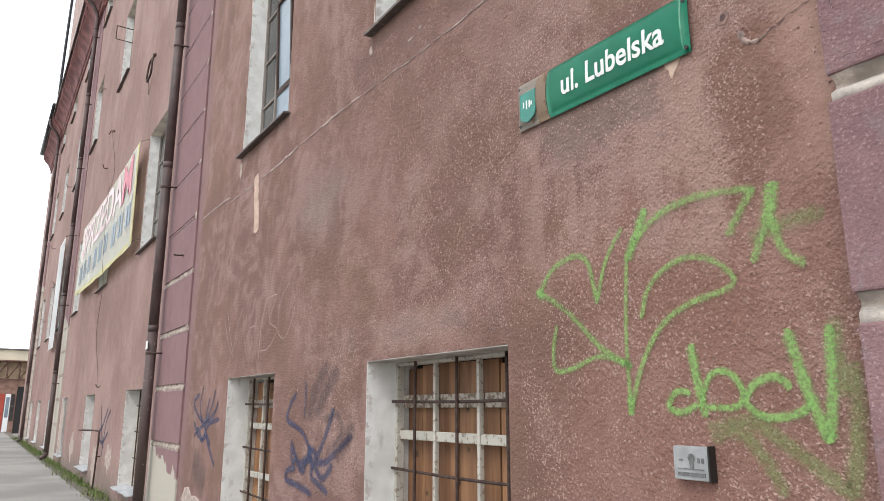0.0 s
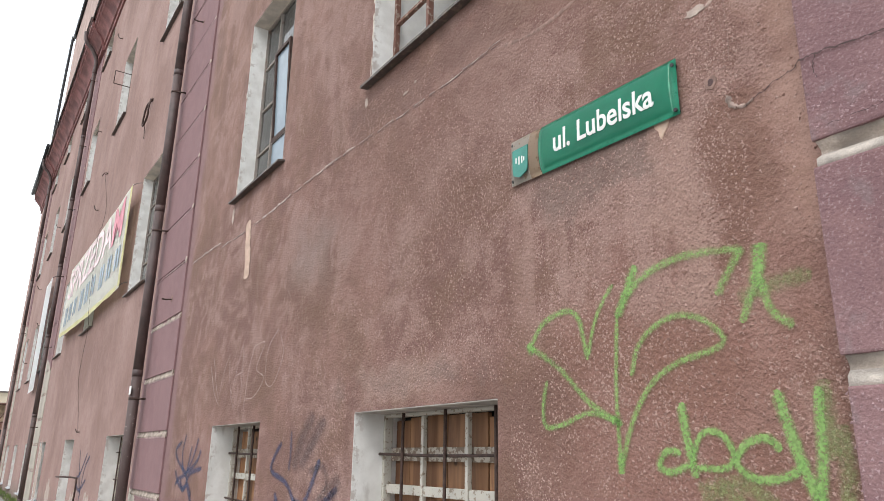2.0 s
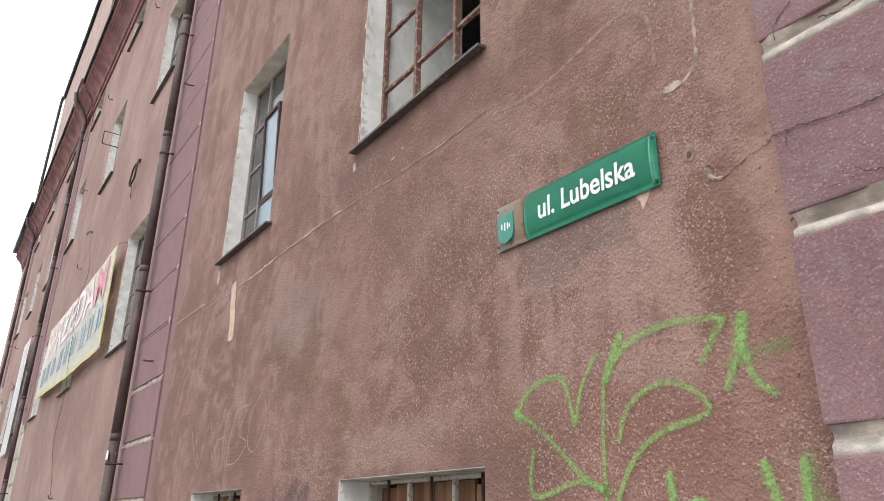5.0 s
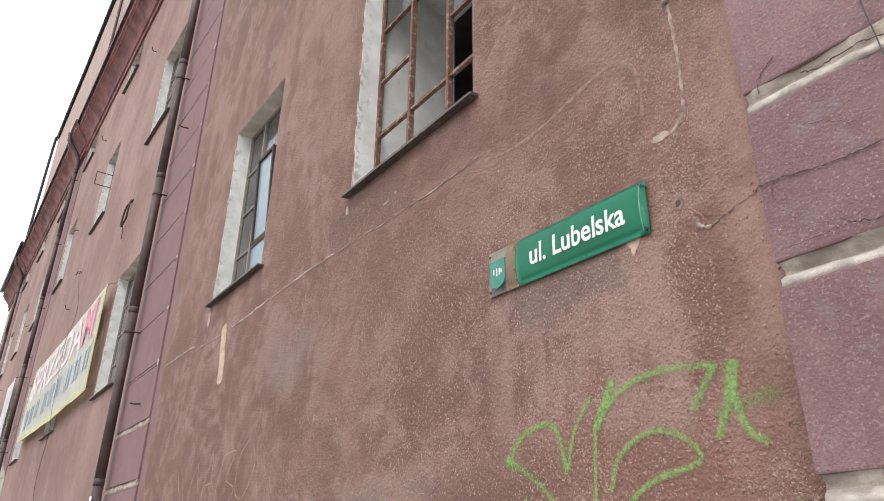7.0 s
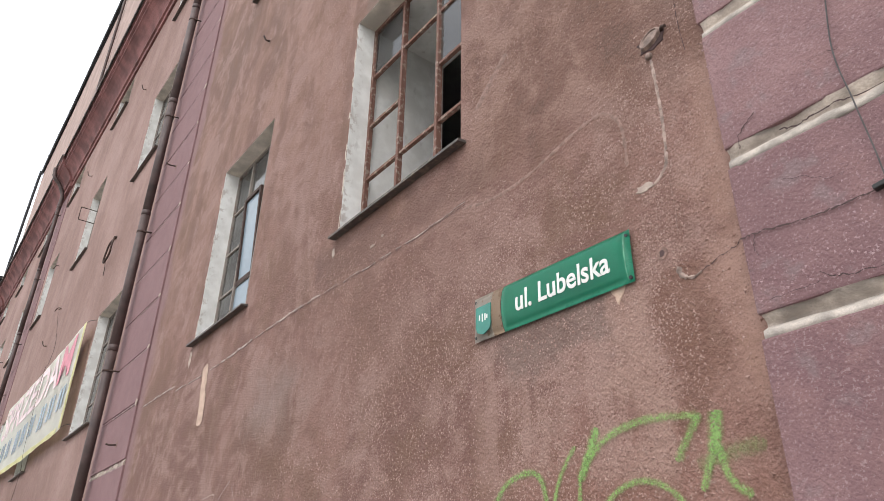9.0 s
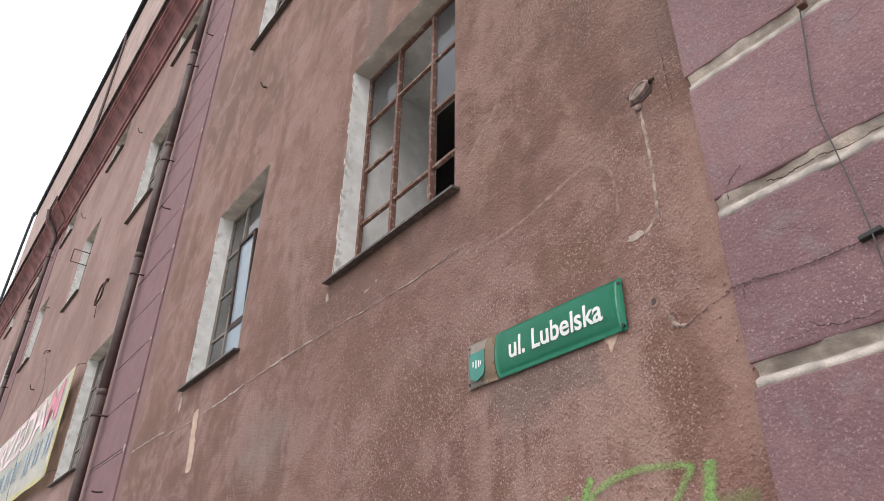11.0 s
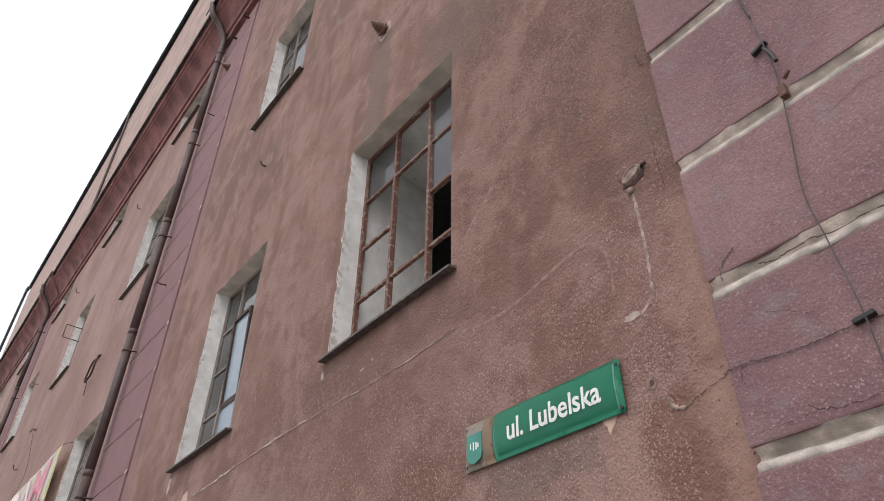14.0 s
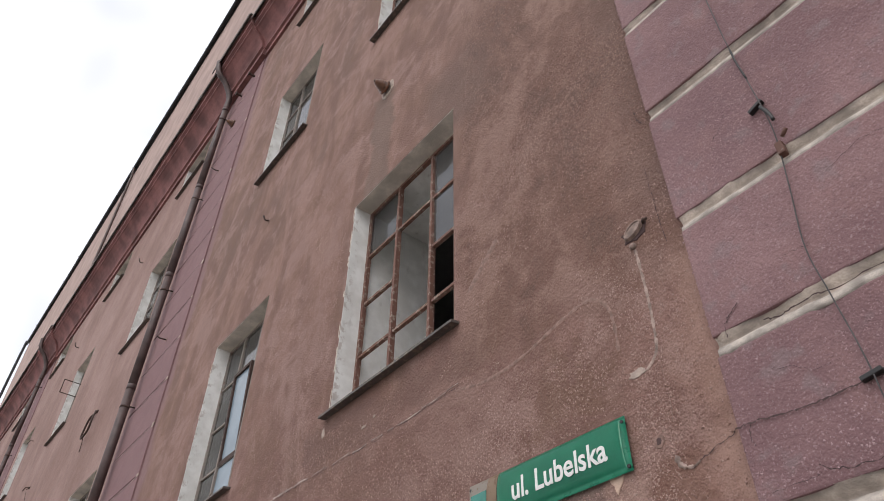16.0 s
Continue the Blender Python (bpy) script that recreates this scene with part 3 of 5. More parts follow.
cornice = tagged(thing("cornice", "dark red moulded cornice with weathered sheet capping", "cornice", kind="structure"))
for a, b, f in ((-41.3, -35.8, 0.0), (-35.8, -34.6, 0.07), (-34.6, -22.6, 0.0), (-22.6, -21.0, 0.07), (-21.0, -7.95, 0.0), (-7.95, -6.3, 0.07), (-6.3, 1.42, 0.0), (1.42, 4.7, 0.07)):
    part("cornice_length", moulding(a, b, f), M_CORNICE, cornice)
    part("capping", slab(a - 0.01, b + 0.01, -0.53 - f, 0.0, 15.362, 15.385), M_ZINC, cornice, "grey sheet capping")
apron = random.Random(8)
x = -41.2
while x < 4.4:
    n = min(x + apron.uniform(0.7, 2.2), 4.6)
    f = 0.07 if -7.95 < (x + n) / 2 < -6.3 or (x + n) / 2 > 1.42 else 0.0
    bm = slab(x, n - apron.uniform(0.0, 0.05), -0.548 - f, -0.532 - f, 15.26 - apron.uniform(0.0, 0.05), 15.383, 0.003)
    bmesh.ops.rotate(bm, cent=(x, -0.54, 15.38), matrix=Matrix.Rotation(radians(apron.uniform(-0.8, 0.8)), 3, "Y"), verts=bm.verts[:])
    part("apron_sheet", bm, M_APRON, cornice, "weathered sheet apron")
    x = n
far_gutter = thing("gutter", "dark gutter hung along the cornice edge", "gutter")
bm = bmesh.new()
tube(bm, [(-41.4, -0.6, 15.42), (-33.5, -0.6, 15.42)], 0.08, 8, smooth=False)
part("trough", bm, M_GUTTER, far_gutter)


def rusticated(name, x0, x1, joints, top, proud, label, bare=99.0):
    """A pilaster of painted blocks with bare plaster grooves between them."""
    p = thing(name, label, "pilaster", kind="structure")
    edges = [-0.25, *joints, top]
    if x1 < 0:
        part("backing", slab(x0 - 0.1, x1 + 0.006, -0.005, -0.0005, -0.25, top), M_PURPLE, p)
    for k, (a, b) in enumerate(zip(edges, edges[1:])):
        gap = 0.035 if a < bare else 0.012
        rise = 0.056 if x0 > 0 else 0.042
        z0 = a if k == 0 else a + (rise - 0.006 if x0 > 0 else gap)
        z1 = b if k == len(edges) - 2 else b - gap
        part("block", slab(x0 + 0.004 * (k % 3), x1 - 0.003 * (k % 2), -proud - 0.002 * (k % 2), -0.001, z0, z1, 0.009), M_PURPLE, p)
        if k and x1 < 0:
            wear = random.Random(int(a * 100))
            bm = bmesh.new()
            blob(bm, x1 - 0.03, a + wear.uniform(-0.03, 0.01), wear.uniform(0.025, 0.05), wear.uniform(0.02, 0.045), -proud - 0.005, 0.006, 0.4, 10, k)
            part("chip", bm, M_PALE, p, "pale chipped block corner")
            bm = bmesh.new()
            box(bm, x0 + wear.uniform(0.1, 0.7), x1 - 0.02, -proud - 0.0045, -proud + 0.004, a - gap - 0.016, a - gap + 0.001, 0.003)
            part("joint_lip", bm, M_LIP, p, "pale strip along the block edge")
        if k:
            bm = bmesh.new()
            deep = 0.35 if abs(a - 2.39) < 0.1 or a < bare < 50 else 0.62
            prof = ((-proud + 0.004, a - 0.04), (-proud * 0.93, a - 0.012), (-proud * deep, a + 0.010), (-proud * deep, a + 0.024), (-proud * (0.95 if x0 > 0 else deep), a + rise), (-0.001, a + rise), (-0.001, a - 0.04))
            rows = []
            for n in range(61):
                x = x0 + 0.012 + (x1 - x0 - 0.02) * n / 60
                rag = 2.4 if abs(a - 3.045) < 0.1 else 1.0
                w = rag * (0.005 * noise.noise((x * 6, a * 3, 1)) + 0.004 * noise.noise((x * 23, a * 3, 4)))
                rows.append([bm.verts.new((x, y + w, z + w + rag * 0.006 * noise.noise((x * 9, a, n)))) for n, (y, z) in enumerate(prof)])
            for r, s in zip(rows, rows[1:]):
                for n in range(len(prof)):
                    m = (n + 1) % len(prof)
                    f = bm.faces.new((r[n], r[m], s[m], s[n]))
                    # back and soffit faces get the darker tone, dirt and shade together
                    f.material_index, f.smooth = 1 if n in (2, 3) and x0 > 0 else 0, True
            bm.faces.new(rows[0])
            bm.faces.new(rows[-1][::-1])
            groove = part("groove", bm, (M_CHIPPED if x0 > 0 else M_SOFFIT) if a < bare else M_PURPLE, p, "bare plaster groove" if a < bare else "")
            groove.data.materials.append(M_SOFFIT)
    return p


right_joints = [0.42, 1.08, 1.735, 2.39, 3.045, 3.68, 4.43, 5.2, 5.95, 6.7, 7.45, 8.2, 8.95, 9.7, 10.45, 11.2, 11.95, 12.7, 13.45]
rusticated("pilaster_1", 1.485, 4.6, right_joints, 14.3, 0.06, "purple-painted corner pilaster of rusticated blocks with bare grooves")
left_joints = [0.32 + 0.705 * k for k in range(1, 20)]
rusticated("pilaster_2", -7.95, -6.36, left_joints, 14.3, 0.022, "faded purple rusticated pilaster with peeling foot", 3.3)
rusticated("pilaster_3", -22.5, -21.1, left_joints, 14.3, 0.022, "faded purple rusticated pilaster with peeling foot", 3.3)
rusticated("pilaster_4", -35.7, -34.7, left_joints, 14.3, 0.022, "faded purple rusticated pilaster with peeling foot", 3.3)

# ---- ground ----
tagged(part("ground", slab(-160, 120, -120, 60, -0.5, -0.12), M_ASPHALT), "grey asphalt street", "ground", kind="structure")
tagged(part("pavement", slab(-70, 40, -2.9, -0.02, -0.12, 0.0, 0.01), M_ASPHALT), "worn grey asphalt pavement along the wall", "pavement", kind="structure")
bm = bmesh.new()
box(bm, -70, 40, -3.05, -2.9, -0.12, 0.01, 0.012)
tagged(part("kerb", bm, M_GROOVE), "pale concrete kerb of the pavement", "kerb", kind="structure")
tagged(part("verge_soil", slab(-60, 1.4, -0.30, -0.021, -0.01, 0.004), M_SOIL), "strip of damp soil and dust at the foot of the wall", "soil", kind="structure")
verge = random.Random(4)
bm = bmesh.new()
for _ in range(4200):
    x, y = -6.5 - 34 * verge.random() ** 1.2, -0.03 - abs(verge.gauss(0, 0.13))
    clump = max(0.0, noise.noise((x * 1.3, 2.0, 0.0)) + 0.25) * 1.5
    h, a = (0.05 + 0.22 * verge.random()) * clump + 0.02, verge.uniform(0, 6.28)
    lean, w = verge.uniform(0.02, 0.10), 0.007
    q = [bm.verts.new(v) for v in ((x - w * math.cos(a), y - w * math.sin(a), -0.005), (x + w * math.cos(a), y + w * math.sin(a), -0.005), (x + lean * math.sin(a), min(y - lean * math.cos(a) * 0.6, -0.012), h))]
    bm.faces.new(q)
tagged(part("verge_grass", bm, M_GRASS), "straggling green grass along the foot of the wall", "grass", kind="stuff")


# ---- windows ----
def lining(bm, x0, x1, z0, z1, y0, y1):
    box(bm, x0 - EDGE + 0.001, x0, y0, y1, z0, z1)
    box(bm, x1, x1 + EDGE - 0.001, y0 + 0.014, y1, z0, z1)
    box(bm, x0 - EDGE + 0.001, x1 + EDGE - 0.001, y0, y1, z0 - EDGE + 0.001, z0)


def sheet_sill(x0, x1, z, reach, seed):
    """A bent, rusted sheet sill that dips towards the street."""
    bm = bmesh.new()
    r = random.Random(seed)
    rows = []
    for n in range(9):
        x = x0 + (x1 - x0) * n / 8
        d = r.uniform(-0.006, 0.006)
        rows.append([bm.verts.new(v) for v in ((x, 0.15, z + 0.03), (x, -reach + d, z - 0.004 + d), (x, -reach + d, z - 0.022 + d), (x, -reach + 0.008 + d, z - 0.022 + d), (x, -0.004, z - 0.012), (x, 0.15, z + 0.010))])
    for a, b in zip(rows, rows[1:]):
        for n in range(6):
            m = (n + 1) % 6
            bm.faces.new((a[n], a[m], b[m], b[n]))
    bm.faces.new(rows[0])
    bm.faces.new(rows[-1][::-1])
    return bm


window_count = 0


def iron_window(x0, x1, z0, z1, rows, material, missing=(), tall=True, ajar=0.0):
    """A deep white reveal with an industrial iron window of small panes."""
    global window_count
    window_count += 1
    rag = random.Random(window_count + 40)
    w = thing("window_%d" % window_count, "multi-pane rusty iron factory window in a deep white reveal", "window", "upper factory windows", "structure")
    bm = bmesh.new()
    lining(bm, x0, x1, z0, z1, 0.001, THICK - 0.01)
    part("reveal", bm, M_REVEAL, w, "white flaking plaster reveal")
    part("lintel", slab(x0 - EDGE + 0.001, x1 + EDGE - 0.001, 0.002, 0.2, z1, z1 + EDGE - 0.001), M_LINTEL, w, "stained grey-brown lintel underside")
    if window_count < 13:
        z = z0 + 0.02
        while z < z1 - 0.1:
            up = min(z + rag.uniform(0.06, 0.3), z1 - 0.02)
            bm = bmesh.new()
            ribbon(bm, [(x0 - 0.012, z), (x0 - 0.012 + rag.uniform(-0.006, 0.004), (z + up) / 2), (x0 - 0.012, up)], rag.uniform(0.008, 0.020), -0.001, 0.003, 4, 0.7)
            part("edge_chip", bm, M_LINTEL, w, "bare plaster along the chipped edge")
            z = up + rag.uniform(0.05, 0.45)
    part("inner_lintel", slab(x0 - EDGE + 0.001, x1 + EDGE - 0.001, 0.2, THICK - 0.01, z1, z1 + EDGE - 0.001), M_REVEAL, w)
    part("window_sill", sheet_sill(x0 - 0.06, x1 + 0.06, z0, 0.066, window_count), M_SILL, w, "rusted sheet sill")
    y0, y1 = 0.165, 0.205
    bm = bmesh.new()
    for a, b, c, d in ((x0, x0 + 0.03, z0, z1), (x1 - 0.03, x1, z0, z1), (x0 + 0.03, x1 - 0.03, z1 - 0.03, z1), (x0 + 0.03, x1 - 0.03, z0, z0 + 0.045)):
        box(bm, a, b, y0, y1, c, d, 0.004)
    part("window_frame", bm, material, w)
    third = (x1 - x0) / 3
    cols = [x0 + 0.02, x0 + third, x0 + 2 * third, x1 - 0.02]
    heights = [z0 + 0.03 + (z1 - z0 - 0.05) * k / rows for k in range(rows + 1)]
    for x in cols[1:3]:
        part("mullion", slab(x - 0.015, x + 0.015, y0 - 0.006, y1, z0 + 0.045, z1 - 0.03, 0.004), material, w)
    for k in range(3):
        for j in range(1, rows):
            if tall and k == 1 and rows == 4 and j == 2:
                continue
            part("glazing_bar", slab(cols[k] + 0.017, cols[k + 1] - 0.017, y0 + 0.004, y1 - 0.004, heights[j] - 0.013, heights[j] + 0.013, 0.003), material, w)
    for k in range(3):
        j = 0
        while j < rows:
            top = j + 2 if tall and k == 1 and rows == 4 and j == 1 else j + 1
            if (k, j) not in missing:
                bm = slab(cols[k] + 0.012, cols[k + 1] - 0.012, 0.184, 0.188, heights[j] + 0.008, heights[top] - 0.008)
                if ajar and k == 1 and j == 1:
                    hinge = Matrix.Translation((0, 0.150, heights[top])) @ Matrix.Rotation(radians(ajar), 4, "X") @ Matrix.Translation((0, -0.186, -heights[top]))
                    bmesh.ops.transform(bm, matrix=hinge, verts=bm.verts[:])
                    fb = bmesh.new()
                    for a, b, c, d in ((cols[1] + 0.004, cols[1] + 0.04, heights[1], heights[3]), (cols[2] - 0.04, cols[2] - 0.004, heights[1], heights[3]), (cols[1] + 0.04, cols[2] - 0.04, heights[1] - 0.01, heights[1] + 0.045), (cols[1] + 0.04, cols[2] - 0.04, heights[3] - 0.04, heights[3])):
                        box(fb, a, b, 0.162, 0.2, c, d, 0.003)
                    bmesh.ops.transform(fb, matrix=hinge, verts=fb.verts[:])
                    casement = part("casement", fb, M_BAR, w, "dark iron casement")
                # panes of the open sash carry the sky's reflection as a flat blue
                swung = ajar and k == 1 and j < 2
                pane = part("pane", bm, M_BLUEGLASS if swung else M_GLASS, casement if swung and j == 1 else w, "pane coloured pale blue like reflected sky" if swung else "")
                pane.visible_shadow = False
            j = top
    return w


def barred_window(x0, x1, z0, z1, detail=True, bricked=False):
    """A ground-floor window: white reveal, white wooden frame, boards behind and an iron grille."""
    global window_count
    window_count += 1
    w = thing("window_%d" % window_count, "boarded ground-floor window with iron bars in a white reveal", "window", "ground-floor windows", "structure")
    bm = bmesh.new()
    lining(bm, x0, x1, z0, z1, 0.001, 0.4)
    part("reveal", bm, M_REVEAL, w, "white plaster reveal")
    part("lintel", slab(x0 - EDGE + 0.001, x1 + EDGE - 0.001, 0.002, 0.4, z1, z1 + EDGE - 0.001), M_PALELINTEL, w, "grey-white plaster lintel underside")
    part("window_sill", sheet_sill(x0 - 0.05, x1 + 0.05, z0, 0.09, window_count), M_SILL if x0 > -5 else M_PALEZINC, w, "rusted sheet sill" if x0 > -5 else "pale zinc sill")
    bm = bmesh.new()
    for a, b, c, d in ((x0, x0 + 0.024, z0, z1), (x1 - 0.035, x1, z0, z1), (x0 + 0.024, x1 - 0.035, z1 - 0.022, z1), (x0 + 0.024, x1 - 0.035, z0, z0 + 0.06)):
        box(bm, a, b, 0.21, 0.27, c, d, 0.006)
    part("window_frame", bm, M_WHITEWOOD, w, "flaking white wooden frame")
    cells = [x0 + f * (x1 - x0) for f in (0.0, 0.303, 0.614, 1.0)]
    for x in cells[1:3]:
        part("mullion", slab(x - 0.014, x + 0.014, 0.228, 0.258, z0 + 0.06, z1 - 0.022, 0.005), M_WHITEWOOD, w)
    for a, b in zip(cells, cells[1:]):
        for z in (z1 - 0.45, z1 - 0.9):
            part("transom", slab(a + 0.016, b - 0.016, 0.234, 0.258, z - 0.030, z + 0.026, 0.005), M_WHITEWOOD, w)
        part("cross_board", slab(a + 0.018, b - 0.018, 0.262, 0.285, z1 - 0.285, z1 - 0.205, 0.004), M_WORNBATTEN, w, "weathered grey batten")
    rnd = random.Random(window_count)
    x = x0 + 0.01
    while x < x1 - 0.03:
        b = min(x + rnd.uniform(0.17, 0.25), x1 - 0.005)
        part("board", slab(x, b - 0.011, 0.295 + rnd.uniform(0, 0.012), 0.325, z0 + 0.03, z1 - rnd.uniform(0.0, 0.05), 0.003), M_PLANK, w, "orange-brown board")
        x = b
    # dark sheet gives the shade seen through the board gaps
    part("backing", slab(x0, x1, 0.37, 0.39, z0, z1), M_DARK, w, "dark sheet for the shade behind the boards")
    grille = thing("window_grille", "rusty iron bar grille set in the window reveal", "grille", "window grilles")
    n = 3
    for k in range(n):
        bx = x0 + (0.214 + 0.315 * k) * (x1 - x0)
        bm = bmesh.new()
        tube(bm, [(bx, 0.172, z0 + 0.002), (bx + 0.004, 0.170, (z0 + z1) / 2), (bx, 0.172, z1 - 0.004)], 0.010, 7)
        part("bar", bm, M_BAR, grille)
    for z in (z1 - 0.245, z1 - 0.655, z1 - 1.07):
        bm = bmesh.new()
        tube(bm, [(x0 - 0.004, 0.19, z), ((x0 + x1) / 2, 0.191, z - 0.008), (x1 + 0.004, 0.19, z)], 0.009, 7)
        part("cross_bar", bm, M_BAR, grille)
    return w


for n, (a, b) in enumerate(COLUMNS):
    barred_window(a, b, *STOREYS[0])
    for k, (c, d) in enumerate(STOREYS[1:]):
        lost = {(1, 1), (2, 0), (2, 1), (1, 0), (0, 0), (0, 1), (0, 2), (1, 3)} if (n, k) == (0, 0) else {(1, 1), (2, 0), (1, 0)} if k == 1 and n % 2 == 0 else {(2, 1), (1, 1)} if k == 2 else set()
        iron_window(a, b, c, d, (4, 4, 2)[k], M_RUST if n == 0 else M_GREYIRON, lost, ajar=2.2 if (n, k) == (1, 0) else 0.0)


# ---- rainwater pipes ----
def downpipe(x, foot, label, grey=False):
    p = thing("downpipe", label, "downpipe", "brown downpipes")
    joints = [foot, 2.55, 4.9, 7.1, 9.3, 11.5, 13.9]
    for k, (a, b) in enumerate(zip(joints, joints[1:])):
        bm = bmesh.new()
        tube(bm, [(x, -0.15, a), (x, -0.15, b)], 0.067 - 0.001 * (k % 2), 14, smooth=False)
        part("pipe_length", bm, M_SCUFFED if k == 0 else M_PIPE, p)
        bm = bmesh.new()
        tube(bm, [(x, -0.15, b - 0.06), (x, -0.15, b + 0.03)], 0.0695, 14, smooth=False)
        part("collar", bm, M_PIPE, p)
        bm = bmesh.new()
        zc = b - 0.35
        tube(bm, [(x, -0.15, zc - 0.015), (x, -0.15, zc + 0.015)], 0.071, 14, smooth=False)
        tube(bm, [(x + 0.06, -0.15, zc), (x + 0.09, -0.012, zc)], 0.012, 6, smooth=False)
        part("bracket", bm, M_BAR, p, "rusty pipe bracket")
    bm = bmesh.new()
    tube(bm, [(x, -0.15, 13.9), (x, -0.16, 14.35), (x, -0.34, 14.72), (x, -0.54, 14.93), (x - 0.03, -0.6, 15.3)], 0.064, 12)
    part("offset_bend", bm, M_PIPE, p)
    bm = bmesh.new()
    tube(bm, [(x, -0.15, foot + 0.04), (x, -0.18, foot - 0.05), (x, -0.3, foot - 0.12)], 0.07, 12)
    part("outlet_shoe", bm, M_PIPE, p)
    return p


first_pipe = downpipe(-7.78, 0.17, "brown-painted downpipe with scuffed lower length on the pilaster")
part("sticker", slab(-7.80, -7.70, -0.222, -0.214, 2.25, 2.36), M_LETTER, first_pipe, "white sticker")
downpipe(-21.9, 0.17, "brown-painted downpipe on a far pilaster")
downpipe(-35.2, 0.17, "brown-painted downpipe on a far pilaster")

# ---- street sign ----
sign = thing("street_sign", "convex green enamel street sign with cream end panel", "street sign")
TILT = radians(-1.1)


def sign_depth(x, z, z0=2.774, z1=3.012):
    """How far the convex sheet stands off the wall."""
    f = min(max((z - math.tan(TILT) * x - z0) / (z1 - z0), 0.0), 1.0)
    ends = min(1.0, 26 * max(0.0, min(x + 0.004, 1.004 - x)))
    return -0.016 - 0.026 * math.sin(math.pi * f) ** 0.6 * ends


def sign_sheet(x0, x1, margin, lift, z0=2.774, z1=3.012):
    bm = bmesh.new()
    nx, nz = 26, 12
    grid = []
    for i in range(nx + 1):
        u = i / nx
        row = []
        for j in range(nz + 1):
            v = j / nz
            z = z0 + margin + (z1 - z0 - 2 * margin) * v
            x = x0 + (x1 - x0) * u
            y = sign_depth(x, z + math.tan(TILT) * x) - lift
            row.append(bm.verts.new((x, y, z + math.tan(TILT) * x)))
        grid.append(row)
    for i in range(nx):
        for j in range(nz):
            f = bm.faces.new((grid[i][j], grid[i + 1][j], grid[i + 1][j + 1], grid[i][j + 1]))
            f.smooth = True
    bmesh.ops.solidify(bm, geom=bm.faces[:], thickness=-0.002)
    return bm


part("green_panel", sign_sheet(0.226, 1.0, 0.0, 0.0), M_SIGNGREEN, sign, "glossy green enamel")
part("cream_panel", sign_sheet(0.0, 0.150, 0.0, 0.0), M_GREYCREAM, sign, "greyish cream enamel")
part("ochre_band", sign_sheet(0.151, 0.222, 0.0, 0.0), M_CREAM, sign, "rust-brown enamel band")
bm = bmesh.new()
shield = [(-0.046, 0.06), (0.05, 0.06), (0.05, -0.03), (0.042, -0.055), (0.0, -0.072), (-0.040, -0.055), (-0.046, -0.03)]
front = [bm.verts.new((0.094 + 1.15 * x, -0.0455, 2.872 + 1.15 * z)) for x, z in shield]
back = [bm.verts.new((0.094 + 1.15 * x, -0.040, 2.872 + 1.15 * z)) for x, z in shield]
bm.faces.new(front)
for n in range(7):
    bm.faces.new((front[n], front[(n + 1) % 7], back[(n + 1) % 7], back[n]))
part("crest_shield", bm, M_CREST, sign, "green crest shield")
bm = bmesh.new()
for x, low, high in ((0.066, 2.868, 2.896), (0.088, 2.856, 2.898), (0.108, 2.858, 2.894), (0.122, 2.866, 2.886)):
    box(bm, x, x + 0.008, -0.0475, -0.0455, low, high)
part("crest_mark", bm, M_LETTER, sign, "white crest mark")
words("lettering", "ul. Lubelska", 0.140, (0.324, -0.0480, 2.838), M_LETTER, sign, 0.878, 0.0022, 0.0012, -1.1, "white lettering", lambda x, z: sign_depth(x, z) - 0.0026)
for x, z in ((0.018, 2.985), (0.018, 2.795), (0.985, 2.966), (0.985, 2.775)):
    bm = bmesh.new()
    tube(bm, [(x, 0.0, z), (x, -0.026, z)], 0.008, 8, smooth=False)
    part("screw", bm, M_BLACK, sign, "dark fixing screw")

for x in (0.236, 0.974):
    bm = bmesh.new()
    rows = [[bm.verts.new((x + d, sign_depth(x + d, 2.79 + 0.205 * n / 10 + math.tan(TILT) * x) - 0.0032, 2.79 + 0.205 * n / 10 + math.tan(TILT) * x)) for d in (0.0, 0.004)] for n in range(11)]
    for a, b in zip(rows, rows[1:]):
        bm.faces.new((a[0], a[1], b[1], b[0]))
    part("border_line", bm, M_BORDER, sign, "thin pale border line")

# ---- notice plate ----
plate = thing("wall_plate", "small grey metal plate with dark emblem and worn lines", "plate")
part("plate_body", slab(0.81, 0.95, -0.035, -0.001, 1.235, 1.345, 0.004), M_PLATE, plate)
bm = bmesh.new()
bmesh.ops.create_circle(bm, cap_ends=True, segments=16, radius=0.014, matrix=pose(0.885, -0.0375, 1.308, 90))
box(bm, 0.878, 0.892, -0.0385, -0.0365, 1.275, 1.30)
box(bm, 0.835, 0.85, -0.0385, -0.0365, 1.297, 1.303)
box(bm, 0.91, 0.918, -0.0385, -0.0365, 1.292, 1.308)
box(bm, 0.926, 0.934, -0.0385, -0.0365, 1.292, 1.308)
box(bm, 0.83, 0.935, -0.0385, -0.0365, 1.270, 1.273)
box(bm, 0.828, 0.938, -0.0385, -0.0365, 1.248, 1.26)
part("emblem", bm, M_FADED, plate, "dark worn emblem")
part("side_rim", slab(0.9502, 0.957, -0.038, -0.001, 1.232, 1.348, 0.002), M_BLACK, plate, "dark rim")

# ---- banner and cloth strip ----
banner = thing("banner", "pale yellow banner with faded pink and blue print", "banner")


